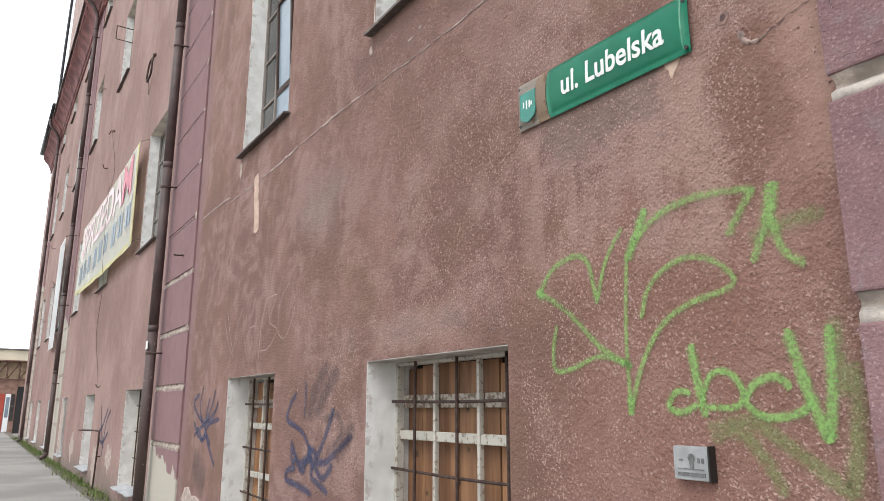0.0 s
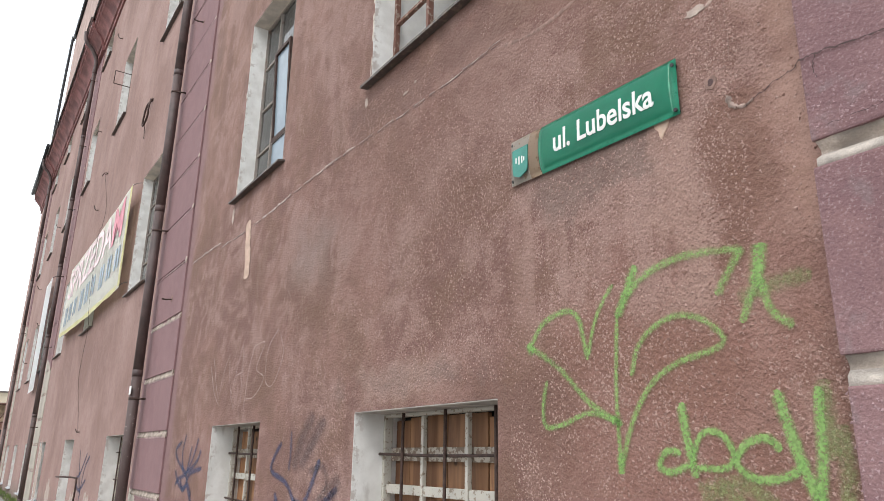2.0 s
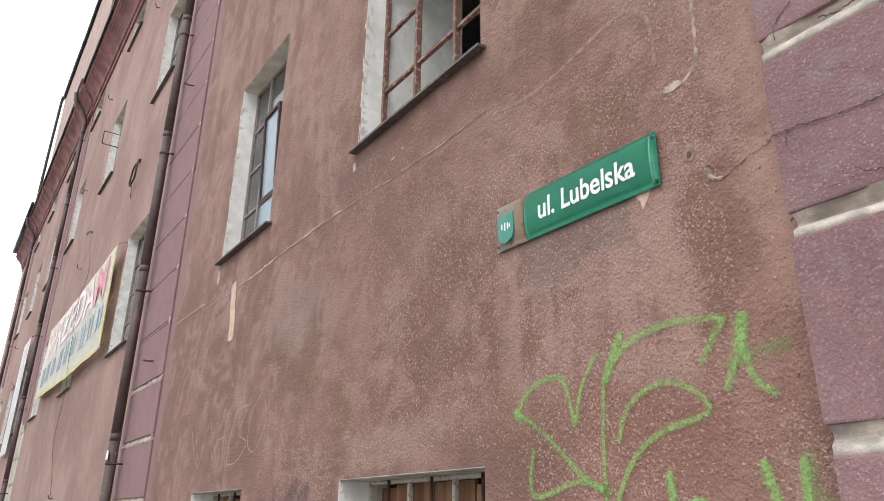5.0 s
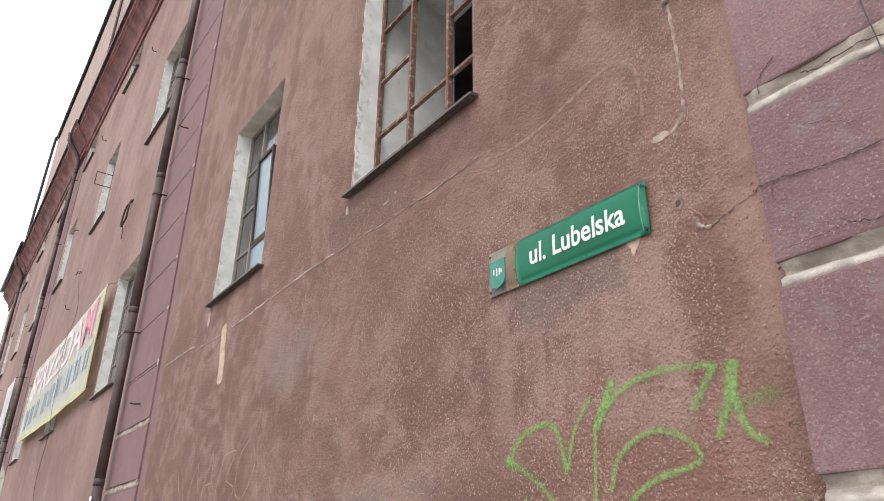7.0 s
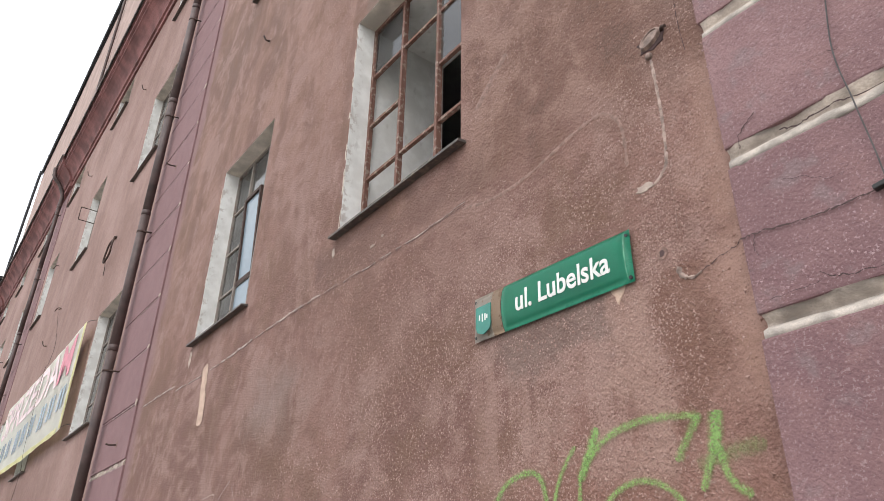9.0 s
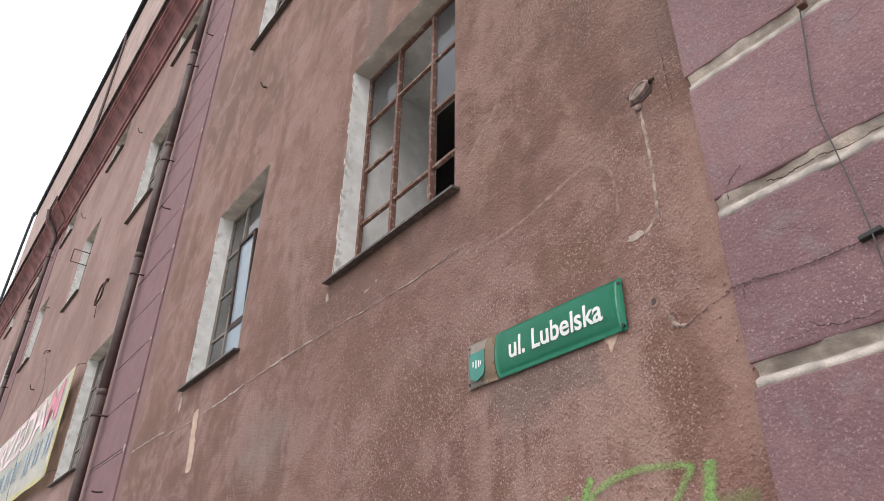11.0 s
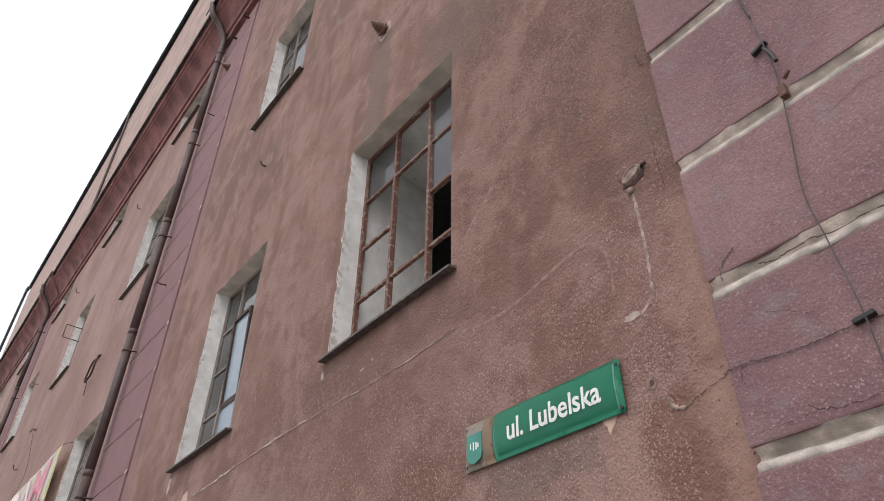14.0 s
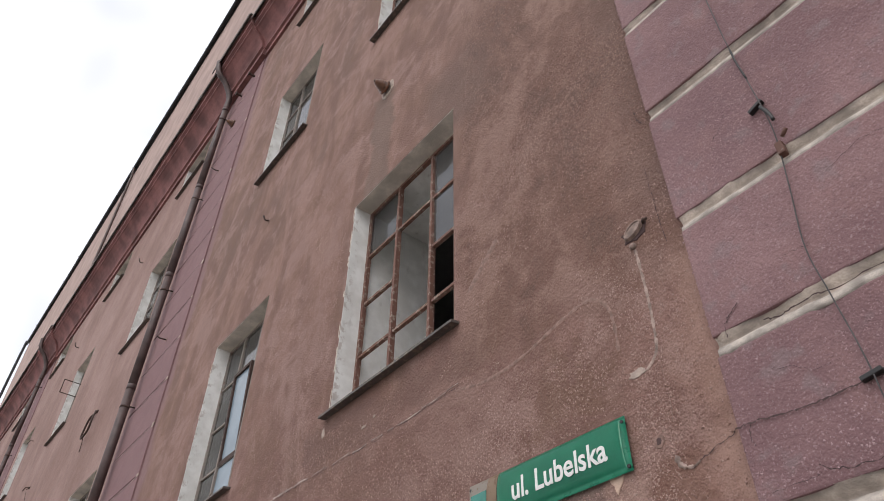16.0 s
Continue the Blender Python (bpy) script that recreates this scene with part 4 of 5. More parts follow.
def hung_cloth(corners, y, sag, nx=28, nz=8, seed=0):
    """A cloth between four corners (x, z): top right, bottom right, bottom left, top left."""
    bm = bmesh.new()
    tr, br, bl, tl = (Vector((c[0], 0, c[1])) for c in corners)
    grid = []
    for i in range(nx + 1):
        u = i / nx
        row = []
        for j in range(nz + 1):
            v = j / nz
            q = (tr * (1 - u) + tl * u) * v + (br * (1 - u) + bl * u) * (1 - v)
            q.z -= sag * math.sin(math.pi * u) * (1 if v < 0.5 else 0.8) + 0.03 * noise.noise((u * 9, v * 2, seed))
            q.y = y - 0.004 * noise.noise((u * 7, v * 3, seed + 5))
            row.append(bm.verts.new(q))
        grid.append(row)
    for i in range(nx):
        for j in range(nz):
            bm.faces.new((grid[i][j], grid[i + 1][j], grid[i + 1][j + 1], grid[i][j + 1]))
    bmesh.ops.solidify(bm, geom=bm.faces[:], thickness=0.004)
    return bm


part("cloth", hung_cloth([(-10.5, 6.15), (-10.4, 4.24), (-18.9, 4.45), (-18.4, 6.2)], -0.14, 0.06), M_BANNER, banner)
part("hem", hung_cloth([(-10.47, 6.13), (-10.38, 4.26), (-10.55, 4.26), (-10.63, 6.13)], -0.151, 0.0, 4, 8), M_BANNER_EDGE, banner, "yellow hem")
part("hem", hung_cloth([(-10.7, 4.31), (-10.7, 4.22), (-18.8, 4.43), (-18.8, 4.53)], -0.151, 0.06, 28, 2), M_BANNER_EDGE, banner, "yellow hem")
words("banner_print", "SPRZEDA", 1.05, (-18.2, -0.1515, 5.33), M_PINK, banner, 1.42, 0.02, 0.001, 0.0, "faded pink lettering")
words("banner_print", "M", 1.05, (-12.05, -0.1515, 5.33), M_RED, banner, 1.4, 0.02, 0.001, 0.0, "red lettering")
for k in range(9):
    x = -18.2 + 0.8 * k + (0.25 if k > 2 else 0) + (0.25 if k > 5 else 0)
    for c in (0.02, 0.30):
        part("printed_bar", slab(x + c, x + c + 0.17, -0.1525, -0.150, 4.62 + 0.03 * (k % 3), 5.1), M_BLUEGREY, banner, "faded blue print")
strip = thing("cloth_strip", "long white cloth strip hanging down the facade", "banner")
part("cloth", hung_cloth([(-24.4, 7.25), (-24.4, 3.45), (-26.4, 3.45), (-26.4, 7.25)], -0.12, 0.0, 6, 14, 3), M_CLOTH, strip)


# ---- paint and scratches on the wall ----
def strokes(name, label, material, lines, y):
    tag = thing(name, label, "graffiti")
    for k, (width, pts) in enumerate(lines):
        bm = bmesh.new()
        ribbon(bm, pts, width * 1.65, y - 0.0004 * k, uneven=0.08)
        part("stroke", bm, material, tag)
    return tag


strokes("graffiti", "light green sprayed plant-like tag on brown roughcast", M_GREEN, [
    (0.026, [(0.61, 1.63), (0.465, 1.704), (0.285, 1.862), (0.10, 1.977)]),
    (0.026, [(0.10, 1.975), (0.19, 2.07), (0.335, 2.103), (0.406, 2.061), (0.435, 1.963), (0.454, 1.885)]),
    (0.021, [(0.457, 1.90), (0.489, 2.005), (0.534, 2.089), (0.606, 2.17)]),
    (0.022, [(0.206, 1.82), (0.18, 1.715), (0.195, 1.63), (0.297, 1.632), (0.451, 1.673), (0.60, 1.635)]),
    (0.020, [(0.622, 2.05), (0.605, 1.859), (0.598, 1.703), (0.604, 1.455)]),
    (0.029, [(0.642, 2.086), (0.77, 2.172), (0.922, 2.206), (1.058, 2.199), (1.184, 2.18)]),
    (0.034, [(1.19, 2.185), (1.137, 2.124), (1.075, 2.04)]),
    (0.023, [(0.604, 1.455), (0.668, 1.623), (0.765, 1.758), (0.888, 1.826), (1.055, 1.862), (1.082, 1.90), (1.003, 1.97), (0.903, 1.996), (0.801, 1.971), (0.719, 1.907), (0.678, 1.80)]),
    (0.030, [(1.235, 2.074), (1.20, 2.014), (1.16, 1.932)]),
    (0.030, [(1.24, 2.059), (1.27, 1.954), (1.335, 1.898)]),
], -0.0042)
strokes("graffiti", "light green sprayed looping tag on brown roughcast", M_GREENBOLD, [
    (0.040, [(0.724, 2.223), (0.683, 2.142), (0.620, 2.03)]),
    (0.050, [(1.251, 2.185), (1.238, 2.12), (1.225, 2.045)]),
    (0.042, [(0.088, 1.995), (0.10, 1.972), (0.125, 1.95)]),
    (0.030, [(0.57, 1.645), (0.60, 1.635), (0.61, 1.615)]),
    (0.030, [(0.602, 1.52), (0.604, 1.48), (0.606, 1.445)]),
    (0.036, [(0.893, 1.69), (0.907, 1.571), (0.936, 1.44)]),
    (0.026, [(0.880, 1.522), (0.818, 1.526), (0.784, 1.478), (0.838, 1.457), (0.920, 1.489)]),
    (0.024, [(0.921, 1.489), (0.966, 1.582), (1.044, 1.58), (1.082, 1.514), (1.048, 1.474), (0.94, 1.474)]),
    (0.026, [(1.249, 1.53), (1.20, 1.566), (1.128, 1.547), (1.092, 1.488), (1.16, 1.443), (1.267, 1.456), (1.318, 1.502)]),
    (0.038, [(1.25, 1.71), (1.299, 1.523), (1.352, 1.372)]),
    (0.034, [(1.351, 1.374), (1.372, 1.521), (1.383, 1.71)]),
], -0.0046)
strokes("graffiti", "thin faded green spray lines on the wall", M_GREENTHIN, [
    (0.045, [(0.933, 1.409), (1.102, 1.426), (1.253, 1.335), (1.379, 1.249), (1.405, 1.279), (1.437, 1.476), (1.435, 1.60)]),
    (0.045, [(0.946, 1.377), (1.055, 1.393), (1.145, 1.305), (1.195, 1.21)]),
    (0.050, [(1.155, 2.009), (1.252, 2.037), (1.41, 2.052)]),
    (0.050, [(1.395, 1.73), (1.40, 1.62), (1.405, 1.50)]),
], -0.0042)
strokes("graffiti", "dark blue sprayed tag beside a barred window", M_BLUE, [
    (0.042, [(-2.78, 1.59), (-2.92, 1.475), (-2.94, 1.38), (-2.645, 1.304), (-2.46, 1.175)]),
    (0.050, [(-2.08, 1.475), (-2.19, 1.307), (-2.345, 1.125)]),
    (0.050, [(-2.35, 1.10), (-2.19, 1.11), (-2.04, 1.176), (-1.79, 1.30)]),
    (0.046, [(-2.85, 1.225), (-2.76, 1.13), (-2.60, 1.02), (-2.52, 1.12), (-2.45, 1.19)]),
    (0.050, [(-2.46, 1.19), (-2.37, 1.16), (-2.35, 1.057), (-2.23, 1.0), (-2.075, 1.10)]),
    (0.050, [(-2.74, 1.04), (-2.91, 1.0), (-2.90, 0.94), (-2.648, 0.912), (-2.42, 0.88)]),
    (0.050, [(-2.40, 1.075), (-2.43, 1.0), (-2.30, 0.955), (-2.14, 0.91)]),
    (0.030, [(-2.60, 1.67), (-2.587, 1.535), (-2.602, 1.39)]),
    (0.060, [(-2.66, 1.06), (-2.55, 1.10), (-2.42, 1.12)]),
    (0.060, [(-2.50, 1.20), (-2.44, 1.12), (-2.38, 1.06)]),
    (0.030, [(-2.84, 1.18), (-2.80, 1.08), (-2.72, 1.10)]),
], -0.0042)
strokes("graffiti", "dark sprayed scribble on the wall by the pilaster", M_BLUE, [
    (0.045, [(-5.64, 1.63), (-5.86, 1.54), (-5.70, 1.416), (-5.375, 1.303), (-5.217, 1.138), (-4.90, 0.91)]),
    (0.045, [(-4.90, 1.54), (-5.03, 1.42), (-5.375, 1.303), (-5.64, 1.239), (-5.75, 1.178)]),
    (0.045, [(-5.236, 1.58), (-5.30, 1.42), (-5.366, 1.275)]),
    (0.050, [(-5.79, 1.33), (-5.63, 1.21), (-5.387, 1.16), (-5.21, 1.306), (-4.82, 1.37)]),
    (0.040, [(-5.50, 1.70), (-5.58, 1.50), (-5.46, 1.30)]),
    (0.040, [(-5.02, 1.66), (-5.14, 1.48), (-5.32, 1.32)]),
    (0.050, [(-5.55, 1.24), (-5.42, 1.14), (-5.26, 1.20), (-5.10, 1.10)]),
], -0.0042)
strokes("graffiti", "grey scribbled tag between far windows", M_BLUE, [
    (0.07, [(-12.9, 1.55), (-12.6, 1.1), (-12.2, 0.75)]),
    (0.07, [(-12.0, 1.5), (-12.5, 1.15), (-12.95, 1.0), (-12.4, 0.85), (-11.8, 1.05)]),
    (0.07, [(-11.7, 1.45), (-12.1, 1.2), (-12.3, 0.6)]),
], -0.0042)
strokes("spray_smear", "smoky grey spray streaks above a tag", M_GREYSPRAY, [
    (0.11, [(-2.52, 1.40), (-2.41, 1.60), (-2.22, 1.78)]),
    (0.10, [(-2.39, 1.42), (-2.25, 1.56), (-2.03, 1.74)]),
    (0.12, [(-2.05, 1.16), (-1.92, 1.24), (-1.76, 1.36)]),
    (0.05, [(-2.24, 1.39), (-2.03, 1.43), (-1.96, 1.31), (-2.17, 1.16)]),
    (0.34, [(-5.72, 0.90), (-5.50, 0.82), (-5.20, 0.72)]),
], -0.0042)
bm = bmesh.new()
for pts in ([(-4.86, 2.36), (-4.68, 2.1), (-4.48, 1.95)], [(-4.78, 2.43), (-4.62, 2.15), (-4.50, 2.0)], [(-4.5, 2.02), (-4.42, 2.25), (-4.28, 2.42)], [(-4.28, 2.42), (-4.20, 2.15), (-4.04, 1.90)],
            [(-4.15, 1.98), (-4.05, 2.2), (-3.90, 2.46), (-3.86, 2.1), (-3.83, 1.95)], [(-4.03, 2.2), (-3.84, 2.22)], [(-3.58, 2.44), (-3.70, 2.2), (-3.74, 1.88)],
            [(-3.60, 2.42), (-3.34, 2.42), (-3.50, 2.22), (-3.30, 2.12), (-3.50, 1.98), (-3.72, 1.97)], [(-3.04, 2.5), (-3.24, 2.36), (-3.26, 2.1), (-3.08, 2.05), (-2.90, 2.28), (-3.02, 2.49)]):
    ribbon(bm, pts, 0.0072, -0.0035, 0.0, 8, 0.6)
tagged(part("scratched_tag", bm, M_CHALK), "pale scratched loops and strokes in the render", "graffiti")

# ---- seams, chases, patches and cracks of the facade ----
rs = random.Random(11)
seam = thing("wall_seam", "broken pale mortar seam running along the wall", "wall seam")
x = -6.1
while x < -0.1:
    n = min(x + rs.uniform(0.06, 0.26), -0.1)
    zz = 3.665 + 0.02 * math.sin(x * 1.9) + (0.05 if x < -5 else 0)
    bm = bmesh.new()
    ribbon(bm, [(x, zz + rs.uniform(-0.006, 0.006)), ((x + n) / 2, zz + rs.uniform(-0.008, 0.008)), (n, zz + rs.uniform(-0.006, 0.006))], rs.uniform(0.007, 0.019) if x < -1.9 else rs.uniform(0.004, 0.008), -0.001, 0.003, 6, 0.6)
    part("mortar_run", bm, M_SEAM, seam)
    # dark ribbon below the run: joint crack and the seam's painted shadow
    bm = bmesh.new()
    ribbon(bm, [(x, zz - 0.012), ((x + n) / 2, zz - 0.016 + rs.uniform(-0.004, 0.004)), (n, zz - 0.012)], 0.004, -0.0015, 0.0, 12, 0.9)
    part("joint_shadow", bm, M_CRACK_SHADE, seam, "dark joint crack with the seam's shadow drawn in")
    x = n + rs.uniform(-0.01, 0.07)
bm = bmesh.new()
ribbon(bm, [(1.190, 2.748), (1.200, 2.712), (1.225, 2.690)], 0.020, -0.001, 0.010, 4, 0.5)
ribbon(bm, [(1.225, 2.690), (1.258, 2.685), (1.288, 2.697)], 0.012, -0.001, 0.007, 4, 0.5)
tagged(part("plaster_patch", bm, M_RUN), "pale curved lip of chipped plaster", "plaster patch")
plug = thing("wall_plug", "round overpainted wall plug with a dark hole", "wall plug")
bm = bmesh.new()
blob(bm, 1.13, 2.83, 0.026, 0.028, -0.004, 0.006, 0.15, 14, 33)
part("plug_rim", bm, M_CHASE, plug)
bm = bmesh.new()
blob(bm, 1.132, 2.829, 0.012, 0.014, -0.0055, 0.002, 0.2, 10, 34)
part("hole", bm, M_CRACK_SHADE, plug, "dark hole")
bm = bmesh.new()
ribbon(bm, [(-0.12, 3.62), (0.15, 3.565), (0.42, 3.575), (0.73, 3.645), (0.90, 3.655), (0.99, 3.58), (1.02, 3.47), (1.02, 3.30)], 0.019, -0.001, 0.002, 10, 0.5)
ribbon(bm, [(1.213, 3.23), (1.215, 3.103), (1.218, 2.988), (1.212, 2.88)], 0.0035, -0.001, 0.001, 8, 0.7)
ribbon(bm, [(0.0, 4.25), (0.14, 4.38), (0.28, 4.5)], 0.05, -0.001, 0.003, 6, 0.15)
tagged(part("filled_chase", bm, M_CHASE), "mortar-filled cable chase curving over the roughcast", "cable chase")
bm = bmesh.new()
ribbon(bm, [(1.215, 3.77), (1.222, 3.581), (1.224, 3.434), (1.214, 3.237), (1.183, 3.179), (1.139, 3.145)], 0.015, -0.001, 0.003, 10, 0.3)
tagged(part("filled_chase", bm, M_RUN), "pale mortar run below an old wall fixing", "cable chase")
for cx, cz, rx, rz, seed, label in ((1.095, 3.155, 0.045, 0.020, 3, "pale filler dab on the wall"), 
                                    (-4.66, 3.93, 0.035, 0.09, 14, "pale plaster drip below a sill end"), (-1.66, 3.96, 0.02, 0.04, 15, "pale plaster drip below a sill end"), (-1.10, 3.79, 0.03, 0.010, 10, "pale chipped plaster spot"), (-0.98, 3.82, 0.014, 0.012, 12, "pale chipped plaster spot")):
    bm = bmesh.new()
    blob(bm, cx, cz, rx, rz, seed=seed)
    tagged(part("plaster_patch", bm, M_PEEL if seed == 5 else M_PALE), label, "plaster patch")
bm = bmesh.new()
ring = [(0.862, 2.765), (0.868, 2.745), (0.884, 2.73), (0.888, 2.705), (0.897, 2.690), (0.908, 2.712), (0.925, 2.73), (0.938, 2.765)]
top = [bm.verts.new((x, -0.004, z)) for x, z in ring]
low = [bm.verts.new((0.9 + (x - 0.9) * 1.06, 0.002, 2.735 + (z - 2.735) * 1.06)) for x, z in ring]
bm.faces.new(top)
for n in range(8):
    bm.faces.new((low[n], low[(n + 1) % 8], top[(n + 1) % 8], top[n]))
tagged(part("plaster_patch", bm, M_PEEL), "bare ochre plaster chip tapering below the sign", "plaster patch")
bm = bmesh.new()
ribbon(bm, [(-4.12, 3.72), (-4.08, 3.60), (-4.07, 3.45), (-4.03, 3.33), (-4.02, 3.12)], 0.14, -0.005, 0.0, 8, 0.25)
tagged(part("plaster_patch", bm, M_PEEL), "long strip of bare ochre plaster where render fell off", "plaster patch")
for cx, cz, rx, rz, seed in ((-5.75, 0.42, 0.45, 0.18, 21), (-13.2, 0.45, 0.35, 0.35, 22), (-11.6, 0.62, 0.3, 0.25, 23), (-17.2, 0.6, 0.35, 0.3, 24), (-20.2, 1.0, 0.35, 0.75, 25)):
    bm = bmesh.new()
    blob(bm, cx, cz, rx, rz, seed=seed, uneven=0.4)
    tagged(part("plaster_patch", bm, M_PALE), "pale bare plaster patch low on the wall", "plaster patch")


def crack(points, width, y, seed):
    r = random.Random(seed)
    bm = bmesh.new()
    line = [points[0]]
    for a, b in zip(points, points[1:]):
        for k in range(1, 7):
            t = k / 6
            j = 0.0 if k == 6 else 0.0045
            line.append((a[0] + (b[0] - a[0]) * t + r.uniform(-j, j), a[1] + (b[1] - a[1]) * t + r.uniform(-j, j)))
    ribbon(bm, line, width * 0.42, y, 0.0, 2, 0.8)
    return tagged(part("crack", bm, M_CRACK_SHADE), "thin dark branching crack in the painted render", "crack")


crack([(1.487, 2.717), (1.533, 2.722), (1.639, 2.708), (1.747, 2.697), (1.831, 2.695), (1.93, 2.70), (2.10, 2.685)], 0.010, -0.0665, 1)
crack([(1.452, 2.753), (1.439, 2.736), (1.376, 2.726), (1.296, 2.696), (1.247, 2.678)], 0.006, -0.004, 2)
crack([(1.718, 2.51), (1.753, 2.482), (1.804, 2.47), (1.87, 2.464), (1.97, 2.48)], 0.007, -0.0665, 3)
crack([(1.635, 3.181), (1.59, 3.149), (1.557, 3.115), (1.555, 3.062)], 0.008, -0.0665, 4)
crack([(1.543, 2.717), (1.531, 2.681), (1.538, 2.638)], 0.006, -0.0665, 5)
crack([(1.547, 2.473), (1.658, 2.475), (1.716, 2.479)], 0.004, -0.0665, 6)
crack([(1.834, 3.261), (1.877, 3.263), (1.955, 3.25)], 0.004, -0.0665, 7)
crack([(1.673, 2.869), (1.742, 2.85), (1.819, 2.80), (1.90, 2.80)], 0.003, -0.0665, 8)
crack([(1.76, 4.0), (1.80, 4.03), (1.85, 4.10)], 0.005, -0.0665, 9)
crack([(2.1, 3.5), (2.25, 3.55), (2.4, 3.52)], 0.004, -0.0665, 10)
crack([(-3.0, 2.9), (-2.85, 2.72), (-2.88, 2.5), (-2.80, 2.3)], 0.006, -0.004, 11)
crack([(1.37, 4.2), (1.375, 3.95), (1.385, 3.7)], 0.006, -0.004, 12)
crack([(1.395, 4.62), (1.40, 4.55), (1.42, 4.50)], 0.014, -0.004, 13)
crack([(1.70, 3.067), (1.756, 3.050), (1.813, 3.059), (1.904, 3.064), (1.957, 3.049), (2.082, 3.054), (2.30, 3.050)], 0.010, -0.0545, 14)

# ---- fixings, insulators, cable ----
cover = thing("wall_cover", "oval brown-painted cover plate on an old wall fixing", "cover plate")
bm = bmesh.new()
bmesh.ops.create_cone(bm, cap_ends=True, segments=24, radius1=0.066, radius2=0.058, depth=0.020, matrix=pose(1.232, -0.008, 3.874, 90) @ Matrix.Diagonal((0.55, 1, 1, 1)))
bmesh.ops.rotate(bm, cent=(1.232, 0, 3.874), matrix=Matrix.Rotation(radians(62), 3, "Y"), verts=bm.verts[:])
part("plate_body", bm, M_RUN, cover)
bm = bmesh.new()
blob(bm, 1.234, 3.870, 0.078, 0.050, -0.004, 0.006, 0.25, 16, 3)
part("mortar_ring", bm, M_CRACK_SHADE, cover, "dark gap round the plate")
bm = bmesh.new()
tilt = Matrix.Rotation(radians(62), 3, "Y")
loop = [Vector((1.232, -0.019, 3.874)) + tilt @ Vector((0.028 * math.cos(a), 0, 0.052 * math.sin(a))) for a in [2 * math.pi * n / 20 for n in range(21)]]
tube(bm, loop, 0.0045, 6, smooth=False)
part("rim", bm, M_RUN, cover, "raised rim")
bm = bmesh.new()
tube(bm, [(1.29, -0.002, 3.885), (1.305, -0.02, 3.885), (1.325, -0.026, 3.873)], 0.008, 7)
part("hook", bm, M_BAR, cover, "rusty hook")
bm = bmesh.new()
bmesh.ops.create_uvsphere(bm, u_segments=12, v_segments=8, radius=0.018, matrix=pose(1.21, -0.004, 3.79))
part("knob", bm, M_RUN, cover)


def insulator(x, z, size, label):
    t = thing("insulator", label, "insulator")
    bm = bmesh.new()
    blob(bm, x, z, 0.10 * size, 0.13 * size, -0.008, 0.012, 0.2, 16, int(x * 10))
    part("mortar_base", bm, M_PALE, t, "pale mortar base")
    bm = bmesh.new()
    tube(bm, [(x, 0.0, z), (x, -0.165 * size, z + 0.011 * size)], 0.014 * size, 8, smooth=False)
    part("iron_pin", bm, M_BAR, t)
    bm = bmesh.new()
    line = [(x, -size * d, z + 0.07 * size * d) for d in (0.02, 0.03, 0.05, 0.053, 0.072, 0.076, 0.095, 0.099, 0.118, 0.122, 0.14, 0.155)]
    tube(bm, line, [size * v for v in (0.05, 0.075, 0.078, 0.05, 0.068, 0.044, 0.06, 0.04, 0.05, 0.03, 0.034, 0.018)], 16, smooth=False)
    part("ceramic_body", bm, M_CERAMIC, t, "brown ribbed ceramic")
    return t


insulator(-1.22, 7.66, 1.05, "ribbed brown ceramic insulator on a mortar base")
insulator(-7.25, 13.0, 1.1, "ribbed brown ceramic insulator on the pilaster")


def hook(x, z, reach, drop, y=0.0):
    t = thing("wall_hook", "small bent rusty iron hook in the wall", "hook", "rusty wall hooks")
    bm = bmesh.new()
    tube(bm, [(x, y, z), (x - 0.01, y - reach * 0.35, z - 0.01), (x - 0.03, y - reach * 0.55, z + drop)], 0.011, 6)
    part("iron_rod", bm, M_BAR, t)
    bm = bmesh.new()
    blob(bm, x, z, 0.035, 0.045, y - 0.006, 0.008, 0.3, 10, int(z * 10))
    part("mortar_dab", bm, M_CHASE, t)
    return t


for x, z, reach, drop, y in ((-3.86, 7.76, 0.14, 0.06, 0), (-11.76, 12.3, 0.2, 0.1, 0), (-15.4, 8.05, 0.22, -0.1, 0), (-18.3, 10.3, 0.22, -0.12, 0), (-16.1, 7.3, 0.2, 0.1, 0), (-7.1, 7.66, 0.26, 0.02, -0.020),
                             (-7.2, 11.55, 0.26, 0.03, -0.020), (-6.9, 3.42, 0.22, 0.0, -0.020), (-26.5, 9.6, 0.3, 0.1, 0), (-27.3, 6.0, 0.3, 0.1, 0), (-30.6, 8.0, 0.3, 0.1, 0), (-13.4, 1.9, 0.15, 0.05, 0),
                             (-16.9, 12.6, 0.25, 0.12, 0), (-31.2, 5.0, 0.3, 0.1, 0), (-22.0, 7.4, 0.3, 0.1, -0.020)):
    hook(x, z, reach, drop, y)

for x, z in ((-7.3, 13.95), (-6.75, 14.05)):
    clamp = thing("wall_bracket", "short dark iron bracket high on the pilaster", "bracket", "iron brackets on the pilaster")
    part("iron_bar", slab(x, x + 0.04, -0.15, -0.015, z, z + 0.04, 0.006), M_BAR, clamp)
    part("end_plate", slab(x - 0.02, x + 0.06, -0.165, -0.151, z - 0.05, z + 0.07, 0.005), M_BAR, clamp)
rack = thing("wall_bracket", "rusty rectangular iron bracket standing off the wall", "bracket")
